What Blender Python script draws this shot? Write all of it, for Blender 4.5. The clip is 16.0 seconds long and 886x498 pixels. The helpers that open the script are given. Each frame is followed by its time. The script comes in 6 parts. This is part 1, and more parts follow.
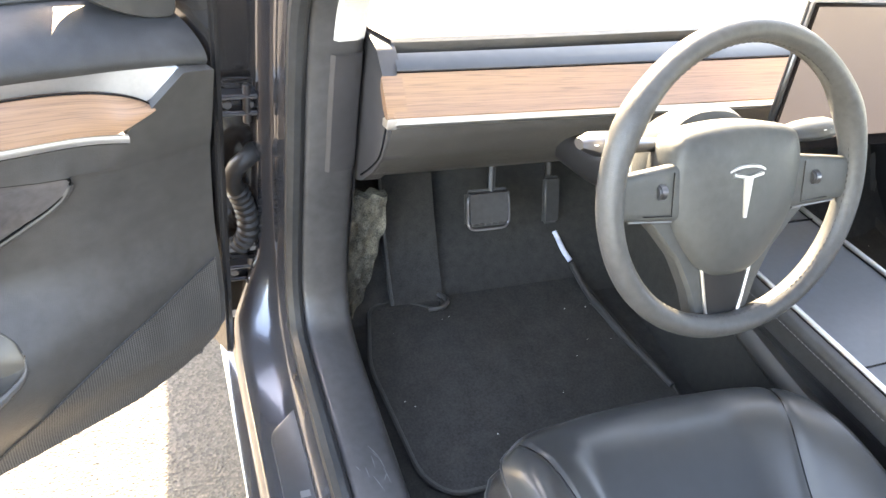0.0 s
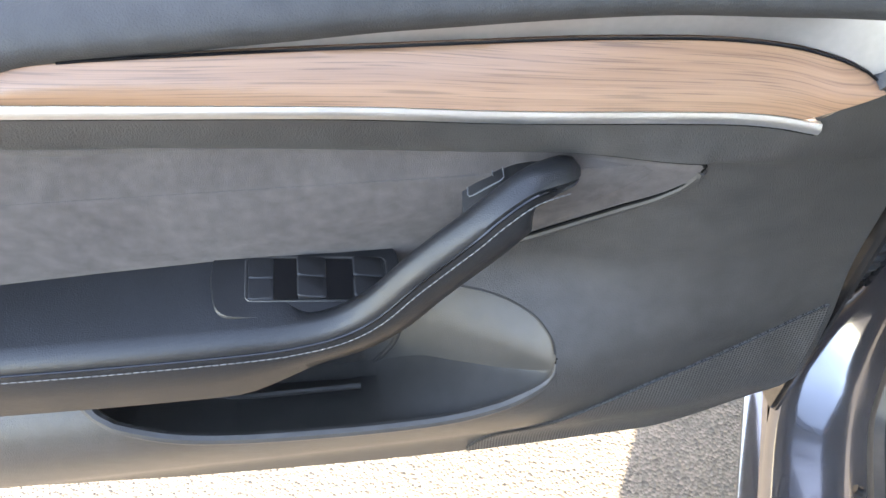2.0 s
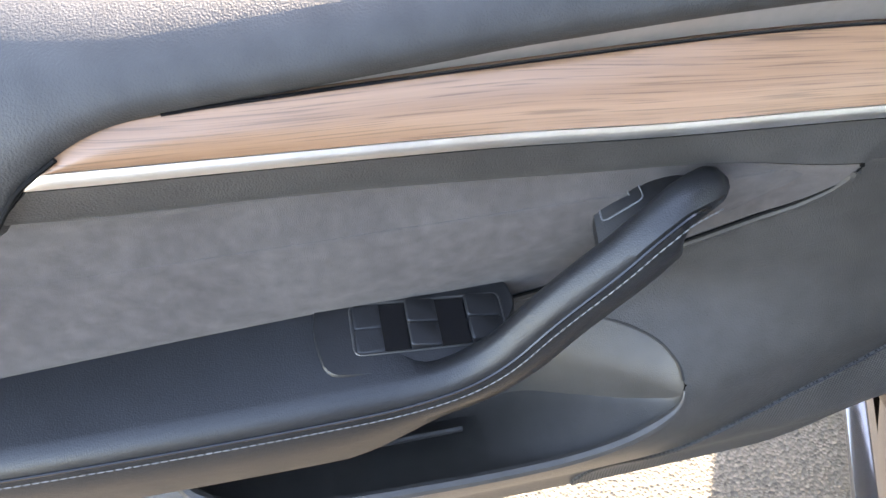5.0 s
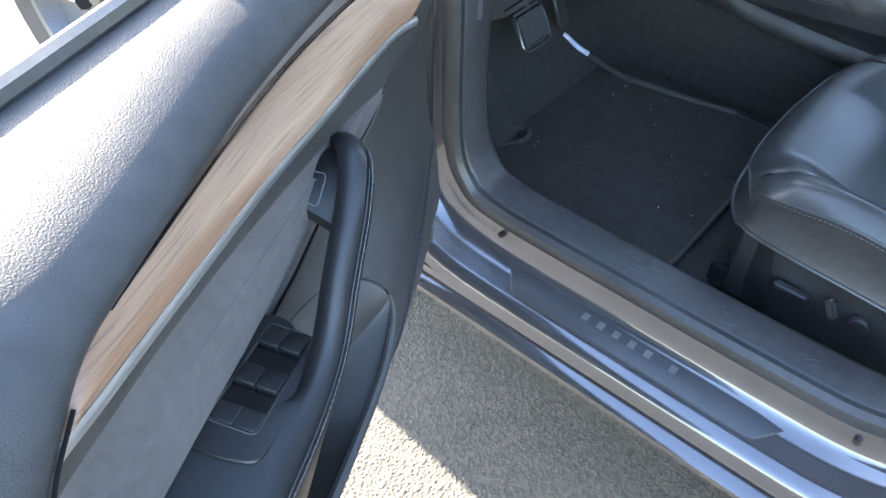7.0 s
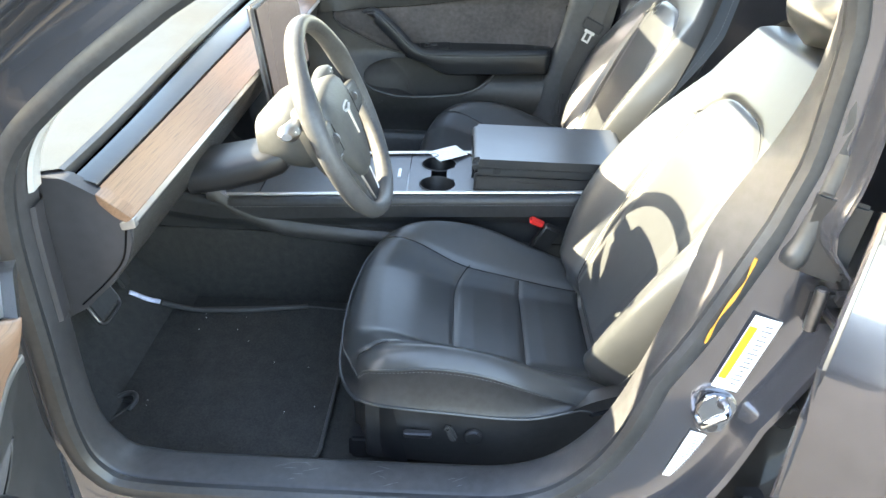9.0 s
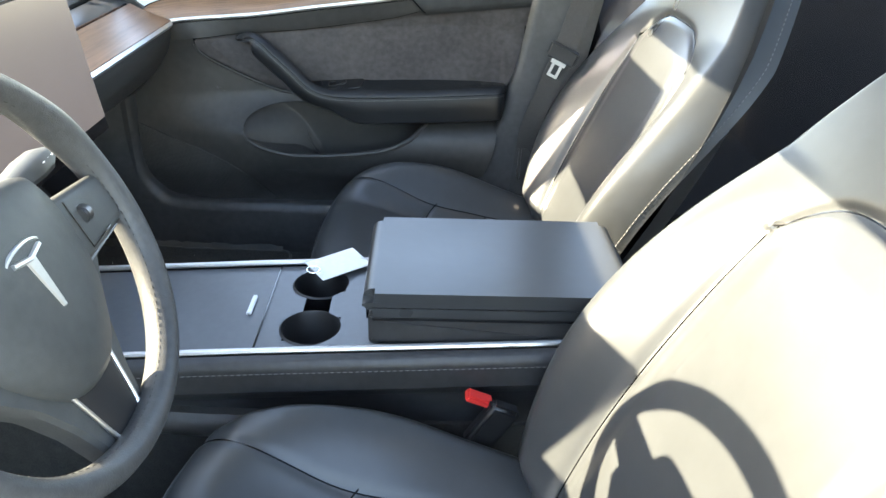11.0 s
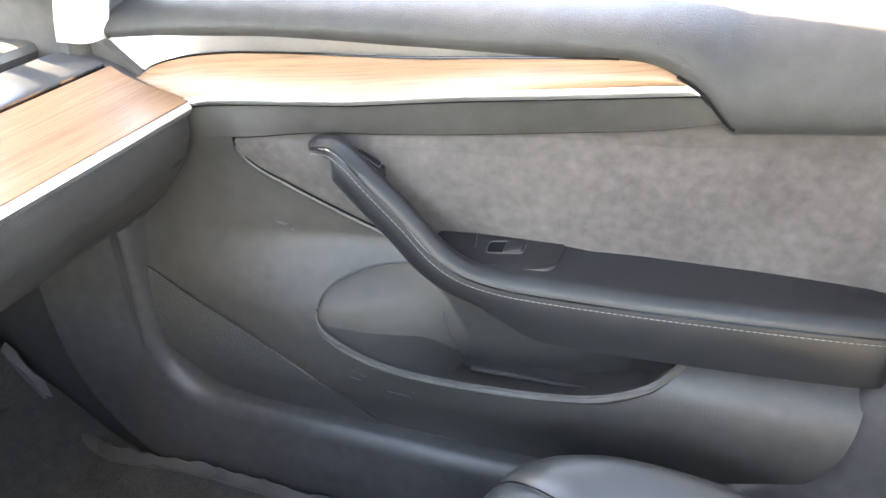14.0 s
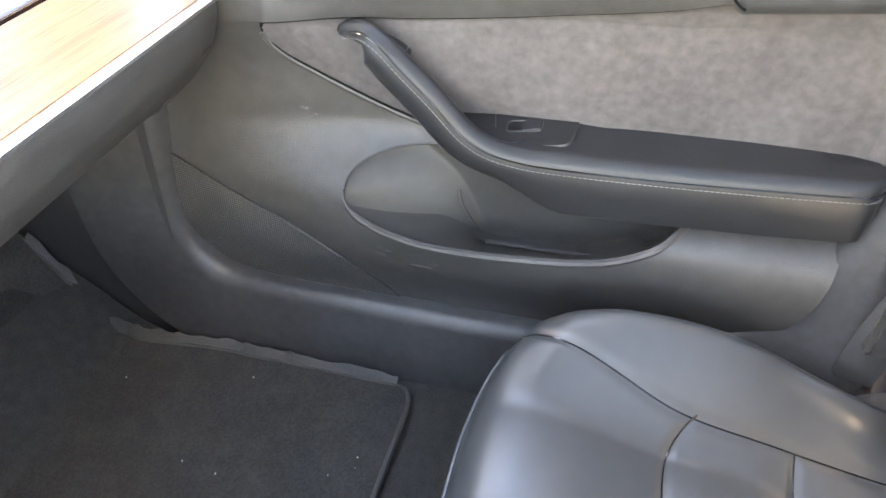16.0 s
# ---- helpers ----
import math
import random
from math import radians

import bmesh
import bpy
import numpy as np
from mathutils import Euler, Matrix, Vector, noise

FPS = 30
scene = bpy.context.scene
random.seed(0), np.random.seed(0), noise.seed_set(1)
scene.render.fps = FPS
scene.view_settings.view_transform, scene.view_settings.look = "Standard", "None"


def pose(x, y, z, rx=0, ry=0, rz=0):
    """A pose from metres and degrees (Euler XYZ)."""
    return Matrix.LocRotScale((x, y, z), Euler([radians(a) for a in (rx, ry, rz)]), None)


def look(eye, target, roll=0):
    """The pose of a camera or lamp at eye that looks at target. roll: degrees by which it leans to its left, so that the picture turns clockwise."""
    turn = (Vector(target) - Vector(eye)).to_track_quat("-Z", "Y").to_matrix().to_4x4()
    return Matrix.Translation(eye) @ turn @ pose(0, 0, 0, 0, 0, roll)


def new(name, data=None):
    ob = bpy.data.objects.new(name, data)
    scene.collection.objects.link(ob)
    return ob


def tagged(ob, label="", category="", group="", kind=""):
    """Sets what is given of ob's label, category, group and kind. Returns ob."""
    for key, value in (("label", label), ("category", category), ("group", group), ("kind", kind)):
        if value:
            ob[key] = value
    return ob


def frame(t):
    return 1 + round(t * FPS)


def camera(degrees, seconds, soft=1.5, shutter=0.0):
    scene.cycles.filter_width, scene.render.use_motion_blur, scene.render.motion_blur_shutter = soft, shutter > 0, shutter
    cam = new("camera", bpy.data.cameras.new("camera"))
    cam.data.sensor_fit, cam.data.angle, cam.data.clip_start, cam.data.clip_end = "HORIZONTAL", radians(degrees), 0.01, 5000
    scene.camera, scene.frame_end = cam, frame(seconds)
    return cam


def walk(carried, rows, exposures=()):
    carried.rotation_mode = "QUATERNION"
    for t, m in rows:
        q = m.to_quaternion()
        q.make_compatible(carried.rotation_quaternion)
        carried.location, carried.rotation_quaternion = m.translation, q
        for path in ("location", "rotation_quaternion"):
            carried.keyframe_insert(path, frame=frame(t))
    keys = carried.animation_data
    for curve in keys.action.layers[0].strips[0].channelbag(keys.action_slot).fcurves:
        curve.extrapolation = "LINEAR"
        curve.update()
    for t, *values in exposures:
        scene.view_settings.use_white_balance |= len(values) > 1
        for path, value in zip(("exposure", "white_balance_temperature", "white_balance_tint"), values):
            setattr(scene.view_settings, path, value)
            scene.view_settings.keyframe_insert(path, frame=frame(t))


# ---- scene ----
cam = camera(62.0, 16.0)
PATH = [
    (0, (-1.0001, -0.7534, 1.2365), (-0.3022, 0.6426, -0.0132), 10.53),
    (0.5, (-1.0947, -0.7006, 1.217), (-0.6329, 0.7254, -0.1072), 9.12),
    (1, (-1.1616, -0.6343, 1.1843), (-0.8742, 0.7713, -0.2095), 9.06),
    (1.5, (-1.1645, -0.5415, 1.1396), (-1.2149, 0.8445, -0.3012), 4.84),
    (2, (-1.1371, -0.4522, 1.1005), (-1.5808, 0.8016, -0.393), -1.51),
    (2.5, (-1.1256, -0.4209, 1.086), (-1.821, 0.7367, -0.3886), -6.15),
    (3, (-1.1165, -0.4246, 1.0789), (-1.902, 0.7035, -0.3746), -8.36),
    (3.5, (-1.1118, -0.4223, 1.0803), (-1.9113, 0.7153, -0.3569), -8.64),
    (3.7, (-1.1088, -0.4223, 1.0803), (-1.9063, 0.7193, -0.3549), -8.54),
    (5.8, (-1.3291, -0.4372, 1.0757), (-1.2876, 0.8546, -0.4498), -1.25),
    (6, (-1.3441, -0.4462, 1.0917), (-1.1576, 0.8046, -0.4578), 0.65),
    (6.5, (-1.441, -0.4792, 1.1113), (-0.7942, 0.6809, -0.3843), 3.53),
    (7, (-1.5273, -0.4611, 1.149), (-0.4537, 0.4306, -0.2837), 1.06),
    (7.5, (-1.6132, -0.417, 1.1841), (-0.1931, 0.0294, -0.1504), -2.54),
    (8, (-1.6439, -0.4094, 1.2112), (-0.0762, -0.1645, -0.0067), -1.41),
    (8.5, (-1.6342, -0.4235, 1.248), (0.0478, -0.3261, 0.1692), 1.43),
    (9, (-1.6106, -0.4308, 1.2685), (0.1228, -0.4228, 0.2704), 2.63),
    (9.5, (-1.5323, -0.4497, 1.2715), (0.216, -0.4992, 0.3012), 3.49),
    (9.7, (-1.4483, -0.4817, 1.2645), (0.299, -0.5432, 0.2922), 3.69),
    (11.8, (-0.413, -0.57, 1.037), (1.374, -0.56, 0.139), -0.50),
    (12, (-0.257, -0.576, 1.027), (1.522, -0.493, 0.116), -1.40),
    (12.5, (0.052, -0.524, 1.04), (1.808, -0.312, 0.105), 1.20),
    (13, (0.109, -0.514, 1.021), (1.836, -0.241, 0.049), 3.70),
    (13.5, (0.115, -0.494, 1.045), (1.816, -0.141, 0.054), 2.70),
    (14, (0.101, -0.484, 1.056), (1.744, 0.014, 0.031), 0.30),
    (14.5, (0.108, -0.481, 1.044), (1.726, 0.053, -0.003), 0.40),
    (15, (0.065, -0.455, 1.057), (1.669, 0.026, -0.036), 0.80),
    (15.5, (0.033, -0.422, 1.079), (1.561, -0.133, -0.179), 0.10),
    (16, (0.01, -0.419, 1.069), (1.544, -0.097, -0.174), 1.80),
]
walk(cam, [(t, look(eye, target, roll)) for t, eye, target, roll in PATH],
     exposures=[(0.0, 4.9, 8700, 19), (1.5, 4.7, 8200, 18), (3.7, 4.55, 8000, 19), (6.0, 4.3, 7700, 18), (6.5, 4.15, 7000, 14), (7.0, 4.1, 6600, 12), (8.0, 4.3, 7300, 11), (9.7, 4.45, 7500, 11), (11.8, 4.15, 7300, 14), (12.5, 4.75, 7900, 16), (14.0, 5.95, 8700, 19), (15.0, 5.9, 8800, 20), (16.0, 6.15, 9000, 21)])

# ---- world, sun, exposure ----
SUN_EL = radians(23)      # the sun stands low ahead of the car, a little to its right
world = bpy.data.worlds.new("sky")
scene.world = world
world.use_nodes = True
wn = world.node_tree.nodes
sky = wn.new("ShaderNodeTexSky")
sky.sky_type, sky.sun_disc, sky.sun_elevation, sky.sun_rotation = 'NISHITA', False, SUN_EL, radians(6.0)
wn["Background"].inputs["Strength"].default_value = 0.14
world.node_tree.links.new(sky.outputs[0], wn["Background"].inputs["Color"])
sun_data = bpy.data.lights.new("sun", 'SUN')
sun_data.energy, sun_data.angle, sun_data.color = 4.7, radians(0.5), (1.0, 0.91, 0.75)
sun = new("sun", sun_data)
sun.matrix_world = look((0.105 * 5, 5, 5 * math.tan(SUN_EL)), (0, 0, 0))


# ---- materials ----
def mat(name, base, rough=0.5, metal=0.0, noise_scale=0.0, spread=0.25, bump=0.0, bump_scale=400.0, coat=0.0, stretch=None, second=None, spec=0.5, stain=0.0, sheen=0.0):
    """A procedural surface: base colour varied at two scales, with fine relief."""
    m = bpy.data.materials.new(name)
    m.use_nodes = True
    nt = m.node_tree
    n, l = nt.nodes, nt.links
    b = n["Principled BSDF"]
    b.inputs["Roughness"].default_value = rough
    b.inputs["Metallic"].default_value = metal
    b.inputs["Coat Weight"].default_value = coat
    b.inputs["Coat Roughness"].default_value = 0.04
    b.inputs["Specular IOR Level"].default_value = spec
    if sheen:
        b.inputs["Sheen Weight"].default_value = sheen
        b.inputs["Sheen Roughness"].default_value = 0.4
    b.inputs["Base Color"].default_value = (*base, 1)
    if not (noise_scale or bump):
        return m
    co = n.new("ShaderNodeTexCoord")
    mp = n.new("ShaderNodeMapping")
    l.new(co.outputs["Object"], mp.inputs["Vector"])
    if stretch:
        mp.inputs["Scale"].default_value = stretch
    if noise_scale:
        big, fine = n.new("ShaderNodeTexNoise"), n.new("ShaderNodeTexNoise")
        big.inputs["Scale"].default_value, big.inputs["Detail"].default_value = noise_scale, 4
        fine.inputs["Scale"].default_value, fine.inputs["Detail"].default_value = noise_scale * 9, 6
        l.new(mp.outputs[0], big.inputs["Vector"])
        l.new(mp.outputs[0], fine.inputs["Vector"])
        add = n.new("ShaderNodeMath")
        add.operation = 'ADD'
        l.new(big.outputs["Fac"], add.inputs[0])
        l.new(fine.outputs["Fac"], add.inputs[1])
        ramp = n.new("ShaderNodeValToRGB")
        other = second or tuple(c * (1 - spread) for c in base)
        lift = tuple(min(1, c * (1 + spread)) for c in base)
        ramp.color_ramp.elements[0].position, ramp.color_ramp.elements[0].color = 0.36, (*other, 1)
        ramp.color_ramp.elements[1].position, ramp.color_ramp.elements[1].color = 0.64, (*lift, 1)
        half = n.new("ShaderNodeMath")
        half.operation = 'MULTIPLY'
        half.inputs[1].default_value = 0.5
        l.new(add.outputs[0], half.inputs[0])
        l.new(half.outputs[0], ramp.inputs[0])
        l.new(ramp.outputs[0], b.inputs["Base Color"])
        rr = n.new("ShaderNodeMapRange")
        rr.inputs["From Min"].default_value, rr.inputs["From Max"].default_value = 0.3, 0.7
        rr.inputs["To Min"].default_value, rr.inputs["To Max"].default_value = rough * 0.88, min(1, rough * 1.14)
        l.new(big.outputs["Fac"], rr.inputs["Value"])
        l.new(rr.outputs[0], b.inputs["Roughness"])
    if bump:
        vo = n.new("ShaderNodeTexNoise")
        vo.inputs["Scale"].default_value, vo.inputs["Detail"].default_value = bump_scale, 2
        l.new(co.outputs["Object"], vo.inputs["Vector"])
        bp = n.new("ShaderNodeBump")
        bp.inputs["Strength"].default_value, bp.inputs["Distance"].default_value = bump, 0.001
        l.new(vo.outputs["Fac"], bp.inputs["Height"])
        l.new(bp.outputs[0], b.inputs["Normal"])
    return m


def grain(ob, along):
    """Stores, for each vertex, how far it lies along and across the grain."""
    at = ob.data.attributes.new("grain", 'FLOAT_VECTOR', 'POINT')
    for v in ob.data.vertices:
        at.data[v.index].vector = along(v.co)


def wood_mat(name):
    """Open-pore oak: broad bands, long fine streaks and dark pores along the grain."""
    m = mat(name, (0.25, 0.138, 0.080), 0.34, coat=0.22)
    m.node_tree.nodes["Principled BSDF"].inputs["Coat Roughness"].default_value = 0.30
    n, l = m.node_tree.nodes, m.node_tree.links
    b = n["Principled BSDF"]
    co = n.new("ShaderNodeAttribute")
    co.attribute_name = "grain"

    def streaks(across, along, detail):
        mp, no = n.new("ShaderNodeMapping"), n.new("ShaderNodeTexNoise")
        mp.inputs["Scale"].default_value = (along, across, across)
        no.inputs["Scale"].default_value, no.inputs["Detail"].default_value, no.inputs["Roughness"].default_value = 1.0, detail, 0.55
        l.new(co.outputs["Vector"], mp.inputs["Vector"])
        l.new(mp.outputs[0], no.inputs["Vector"])
        return no.outputs["Fac"]
    bands, fine, pores = streaks(110, 0.7, 2), streaks(520, 1.6, 2), streaks(1100, 14, 1)
    add = n.new("ShaderNodeMath")
    add.operation, add.inputs[1].default_value = 'MULTIPLY_ADD', 0.55
    l.new(bands, add.inputs[0])
    half = n.new("ShaderNodeMath")
    half.operation, half.inputs[1].default_value = 'MULTIPLY', 0.45
    l.new(fine, half.inputs[0])
    l.new(half.outputs[0], add.inputs[2])
    ramp = n.new("ShaderNodeValToRGB")
    ramp.color_ramp.elements[0].position, ramp.color_ramp.elements[0].color = 0.34, (0.185, 0.099, 0.056, 1)
    ramp.color_ramp.elements[1].position, ramp.color_ramp.elements[1].color = 0.66, (0.285, 0.162, 0.096, 1)
    l.new(add.outputs[0], ramp.inputs[0])
    dark = n.new("ShaderNodeMapRange")
    dark.inputs["From Min"].default_value, dark.inputs["From Max"].default_value = 0.34, 0.46
    dark.inputs["To Min"].default_value, dark.inputs["To Max"].default_value = 0.62, 1.0
    l.new(pores, dark.inputs["Value"])
    mx = n.new("ShaderNodeMix")
    mx.data_type, mx.blend_type = 'RGBA', 'MULTIPLY'
    mx.inputs[0].default_value = 1.0
    l.new(ramp.outputs[0], mx.inputs[6])
    l.new(dark.outputs[0], mx.inputs[7])
    l.new(mx.outputs[2], b.inputs["Base Color"])
    bp = n.new("ShaderNodeBump")
    bp.inputs["Strength"].default_value, bp.inputs["Distance"].default_value = 0.25, 0.0004
    l.new(dark.outputs[0], bp.inputs["Height"])
    l.new(bp.outputs[0], b.inputs["Normal"])
    return m


def suede_mat():
    """Brushed microsuede: soft blotches and short strokes of the nap, over a fine fibre grain."""
    m = mat("grey_suede", (0.090, 0.081, 0.078), 0.96, noise_scale=9, spread=0.16, bump=0.45, bump_scale=1500, second=(0.068, 0.060, 0.059), spec=0.15)
    n, l = m.node_tree.nodes, m.node_tree.links
    b = n["Principled BSDF"]
    b.inputs["Sheen Weight"].default_value, b.inputs["Sheen Roughness"].default_value = 0.10, 0.5
    co, mp, no, rp, mx = n.new("ShaderNodeTexCoord"), n.new("ShaderNodeMapping"), n.new("ShaderNodeTexNoise"), n.new("ShaderNodeMapRange"), n.new("ShaderNodeMix")
    mp.inputs["Scale"].default_value = (55, 45, 70)
    mp.inputs["Rotation"].default_value = (0.25, 0, 0)
    no.inputs["Scale"].default_value, no.inputs["Detail"].default_value, no.inputs["Roughness"].default_value = 1.0, 5, 0.65
    rp.inputs["From Min"].default_value, rp.inputs["From Max"].default_value = 0.36, 0.62
    rp.inputs["To Min"].default_value, rp.inputs["To Max"].default_value = 0.90, 1.04
    mx.data_type, mx.blend_type = 'RGBA', 'MULTIPLY'
    mx.inputs[0].default_value = 1.0
    l.new(co.outputs["Object"], mp.inputs["Vector"])
    l.new(mp.outputs[0], no.inputs["Vector"])
    l.new(no.outputs["Fac"], rp.inputs["Value"])
    l.new(b.inputs["Base Color"].links[0].from_socket, mx.inputs[6])
    l.new(rp.outputs[0], mx.inputs[7])
    l.new(mx.outputs[2], b.inputs["Base Color"])
    return m


VINYL = mat("black_vinyl", (0.040, 0.042, 0.043), 0.31, noise_scale=5, spread=0.08)
VINYL_SIDE = mat("black_vinyl_side", (0.030, 0.030, 0.031), 0.42, noise_scale=9, spread=0.25, bump=0.3, bump_scale=900)
ARM_VINYL = mat("armrest_vinyl", (0.016, 0.0165, 0.018), 0.36, noise_scale=30, spread=0.12, bump=0.30, bump_scale=900, spec=0.38)
PAD = mat("soft_pad", (0.034, 0.034, 0.0345), 0.58, noise_scale=6, spread=0.2, bump=0.5, bump_scale=850, spec=0.35)
PLASTIC = mat("grained_plastic", (0.050, 0.0475, 0.045), 0.38, noise_scale=6, spread=0.2, bump=0.55, bump_scale=800)
PLASTIC_DARK = mat("dark_plastic", (0.012, 0.012, 0.013), 0.44, noise_scale=8, spread=0.2, bump=0.2, bump_scale=900)
GAP = mat("shut_gap", (0.006, 0.006, 0.006), 0.85, spec=0.1)
SHIELD = mat("seat_shield_plastic", (0.030, 0.029, 0.029), 0.40, noise_scale=8, spread=0.2, bump=0.25, bump_scale=900)
GLOSS_BLACK = mat("gloss_black", (0.006, 0.006, 0.007), 0.12)
SUEDE = suede_mat()
OAK = wood_mat("oak_trim")
SILVER = mat("satin_silver", (0.66, 0.65, 0.63), 0.42, metal=1.0, noise_scale=20, spread=0.05)
SILVER_WEDGE = mat("satin_wedge", (0.46, 0.455, 0.45), 0.46, metal=0.85, noise_scale=20, spread=0.05)
SILVER_DARK = mat("satin_grey_metal", (0.19, 0.19, 0.20), 0.38, metal=1.0, noise_scale=15, spread=0.06)
CHROME = mat("chrome", (0.75, 0.75, 0.76), 0.08, metal=1.0)
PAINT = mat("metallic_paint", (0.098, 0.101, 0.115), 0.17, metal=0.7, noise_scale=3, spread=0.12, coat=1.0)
# the body paint again, darkened: shade of jambs and recesses in its colour
PAINT_SHADED = mat("shaded_jamb_paint", (0.040, 0.038, 0.038), 0.24, metal=0.5, noise_scale=5, spread=0.2, coat=0.6)
RUBBER = mat("black_rubber", (0.030, 0.031, 0.032), 0.40, noise_scale=12, spread=0.25, bump=0.15, bump_scale=300)
CARPET = mat("black_carpet", (0.030, 0.029, 0.027), 0.97, noise_scale=60, spread=0.5, bump=0.8, bump_scale=1600)
MAT_RUG = mat("black_mat_pile", (0.031, 0.030, 0.028), 0.95, noise_scale=30, spread=0.5, bump=0.8, bump_scale=1300)
EDGE = mat("mat_edging", (0.045, 0.044, 0.042), 0.6, bump=0.4, bump_scale=500, noise_scale=40)
TRIM = mat("opening_trim_plastic", (0.049, 0.048, 0.049), 0.36, noise_scale=7, spread=0.25, bump=0.3, bump_scale=1000)
DASH_TOP = mat("dash_top_grey", (0.036, 0.037, 0.034), 0.55, noise_scale=8, spread=0.12, bump=0.35, bump_scale=900)
VENT_BLUE = mat("vent_channel", (0.038, 0.041, 0.047), 0.32, noise_scale=7, spread=0.12)
CAP = mat("dash_end_cap", (0.042, 0.040, 0.042), 0.5, noise_scale=6, spread=0.15, bump=0.3, bump_scale=1000)
WHEEL = mat("wheel_leather", (0.060, 0.060, 0.060), 0.42, noise_scale=14, spread=0.2, bump=0.35, bump_scale=700)
WHEEL_HUB = mat("wheel_hub_vinyl", (0.062, 0.064, 0.062), 0.48, noise_scale=10, spread=0.15, bump=0.3, bump_scale=900)
THREAD = mat("grey_thread", (0.13, 0.13, 0.13), 0.8)
BELT = mat("belt_webbing", (0.034, 0.034, 0.034), 0.75, noise_scale=30, spread=0.2, bump=0.5, bump_scale=900)
SCREEN = mat("screen_glass", (0.012, 0.010, 0.010), 0.10)
CONSOLE = mat("console_grey", (0.10, 0.105, 0.112), 0.34, noise_scale=10, spread=0.08)
WHITE = mat("white_card", (0.75, 0.75, 0.72), 0.5, noise_scale=15, spread=0.05)
YELLOW = mat("yellow_print", (0.75, 0.55, 0.02), 0.5, noise_scale=15, spread=0.05)
ORANGE = mat("orange_wax", (0.50, 0.24, 0.03), 0.5, noise_scale=15, spread=0.05)
INK = mat("dark_print", (0.04, 0.04, 0.04), 0.6)
GREY_PRINT = mat("grey_print", (0.13, 0.135, 0.14), 0.5)
RED = mat("red_button", (0.65, 0.035, 0.03), 0.4)
BIN = mat("pocket_plastic", (0.040, 0.038, 0.036), 0.42, noise_scale=7, spread=0.15, bump=0.3, bump_scale=1100)
SPEAKER = mat("speaker_mesh", (0.085, 0.082, 0.080), 0.6, noise_scale=30)


def perforate(m, pitch):
    """Adds rows of small dark holes."""
    n, l = m.node_tree.nodes, m.node_tree.links
    co, v, r, mx = n.new("ShaderNodeTexCoord"), n.new("ShaderNodeTexVoronoi"), n.new("ShaderNodeMapRange"), n.new("ShaderNodeMix")
    v.inputs["Scale"].default_value, v.inputs["Randomness"].default_value = 1 / pitch, 0.0
    v.voronoi_dimensions = '2D'
    sp, cb = n.new("ShaderNodeSeparateXYZ"), n.new("ShaderNodeCombineXYZ")
    l.new(co.outputs["Object"], sp.inputs[0])
    l.new(sp.outputs[1], cb.inputs[0])
    l.new(sp.outputs[2], cb.inputs[1])
    l.new(cb.outputs[0], v.inputs["Vector"])
    r.inputs["From Min"].default_value, r.inputs["From Max"].default_value = 0.30, 0.42
    l.new(v.outputs["Distance"], r.inputs["Value"])
    mx.data_type = 'RGBA'
    mx.inputs[6].default_value = (0.006, 0.006, 0.006, 1)
    b = n["Principled BSDF"]
    l.new(b.inputs["Base Color"].links[0].from_socket, mx.inputs[7])
    l.new(r.outputs[0], mx.inputs[0])
    l.new(mx.outputs[2], b.inputs["Base Color"])


perforate(SPEAKER, 0.0032)
DISPLAY = mat("lit_display", (0.10, 0.09, 0.088), 0.25)
DISPLAY.node_tree.nodes["Principled BSDF"].inputs["Emission Color"].default_value = (1.0, 0.88, 0.86, 1)
DISPLAY.node_tree.nodes["Principled BSDF"].inputs["Emission Strength"].default_value = 0.009
WIRE = mat("blue_white_sleeve", (0.55, 0.58, 0.70), 0.5, noise_scale=60, spread=0.3)
HEADLINER = mat("headliner", (0.45, 0.44, 0.42), 0.95, noise_scale=30, spread=0.06)
FELT = mat("wheel_well_felt", (0.095, 0.09, 0.073), 0.95, noise_scale=45, spread=0.8, bump=1.0, bump_scale=200)


def asphalt():
    m = mat("asphalt", (0.078, 0.073, 0.064), 0.9, noise_scale=0.9, spread=0.12)
    n, l = m.node_tree.nodes, m.node_tree.links
    b = n["Principled BSDF"]
    co = n.new("ShaderNodeTexCoord")
    v = n.new("ShaderNodeTexVoronoi")
    v.inputs["Scale"].default_value = 185
    l.new(co.outputs["Object"], v.inputs["Vector"])
    mixer = n.new("ShaderNodeMix")
    mixer.data_type, mixer.blend_type = 'RGBA', 'MULTIPLY'
    mixer.inputs[0].default_value = 0.75
    ramp = n.new("ShaderNodeValToRGB")
    ramp.color_ramp.elements[0].color, ramp.color_ramp.elements[1].color = (0.40, 0.40, 0.40, 1), (1.45, 1.42, 1.36, 1)
    l.new(v.outputs["Color"], ramp.inputs[0])
    old = b.inputs["Base Color"].links[0].from_socket
    l.new(old, mixer.inputs[6])
    l.new(ramp.outputs[0], mixer.inputs[7])
    l.new(mixer.outputs[2], b.inputs["Base Color"])
    bp = n.new("ShaderNodeBump")
    bp.inputs["Strength"].default_value, bp.inputs["Distance"].default_value = 0.6, 0.004
    l.new(v.outputs["Distance"], bp.inputs["Height"])
    l.new(bp.outputs[0], b.inputs["Normal"])
    return m


ASPHALT = asphalt()


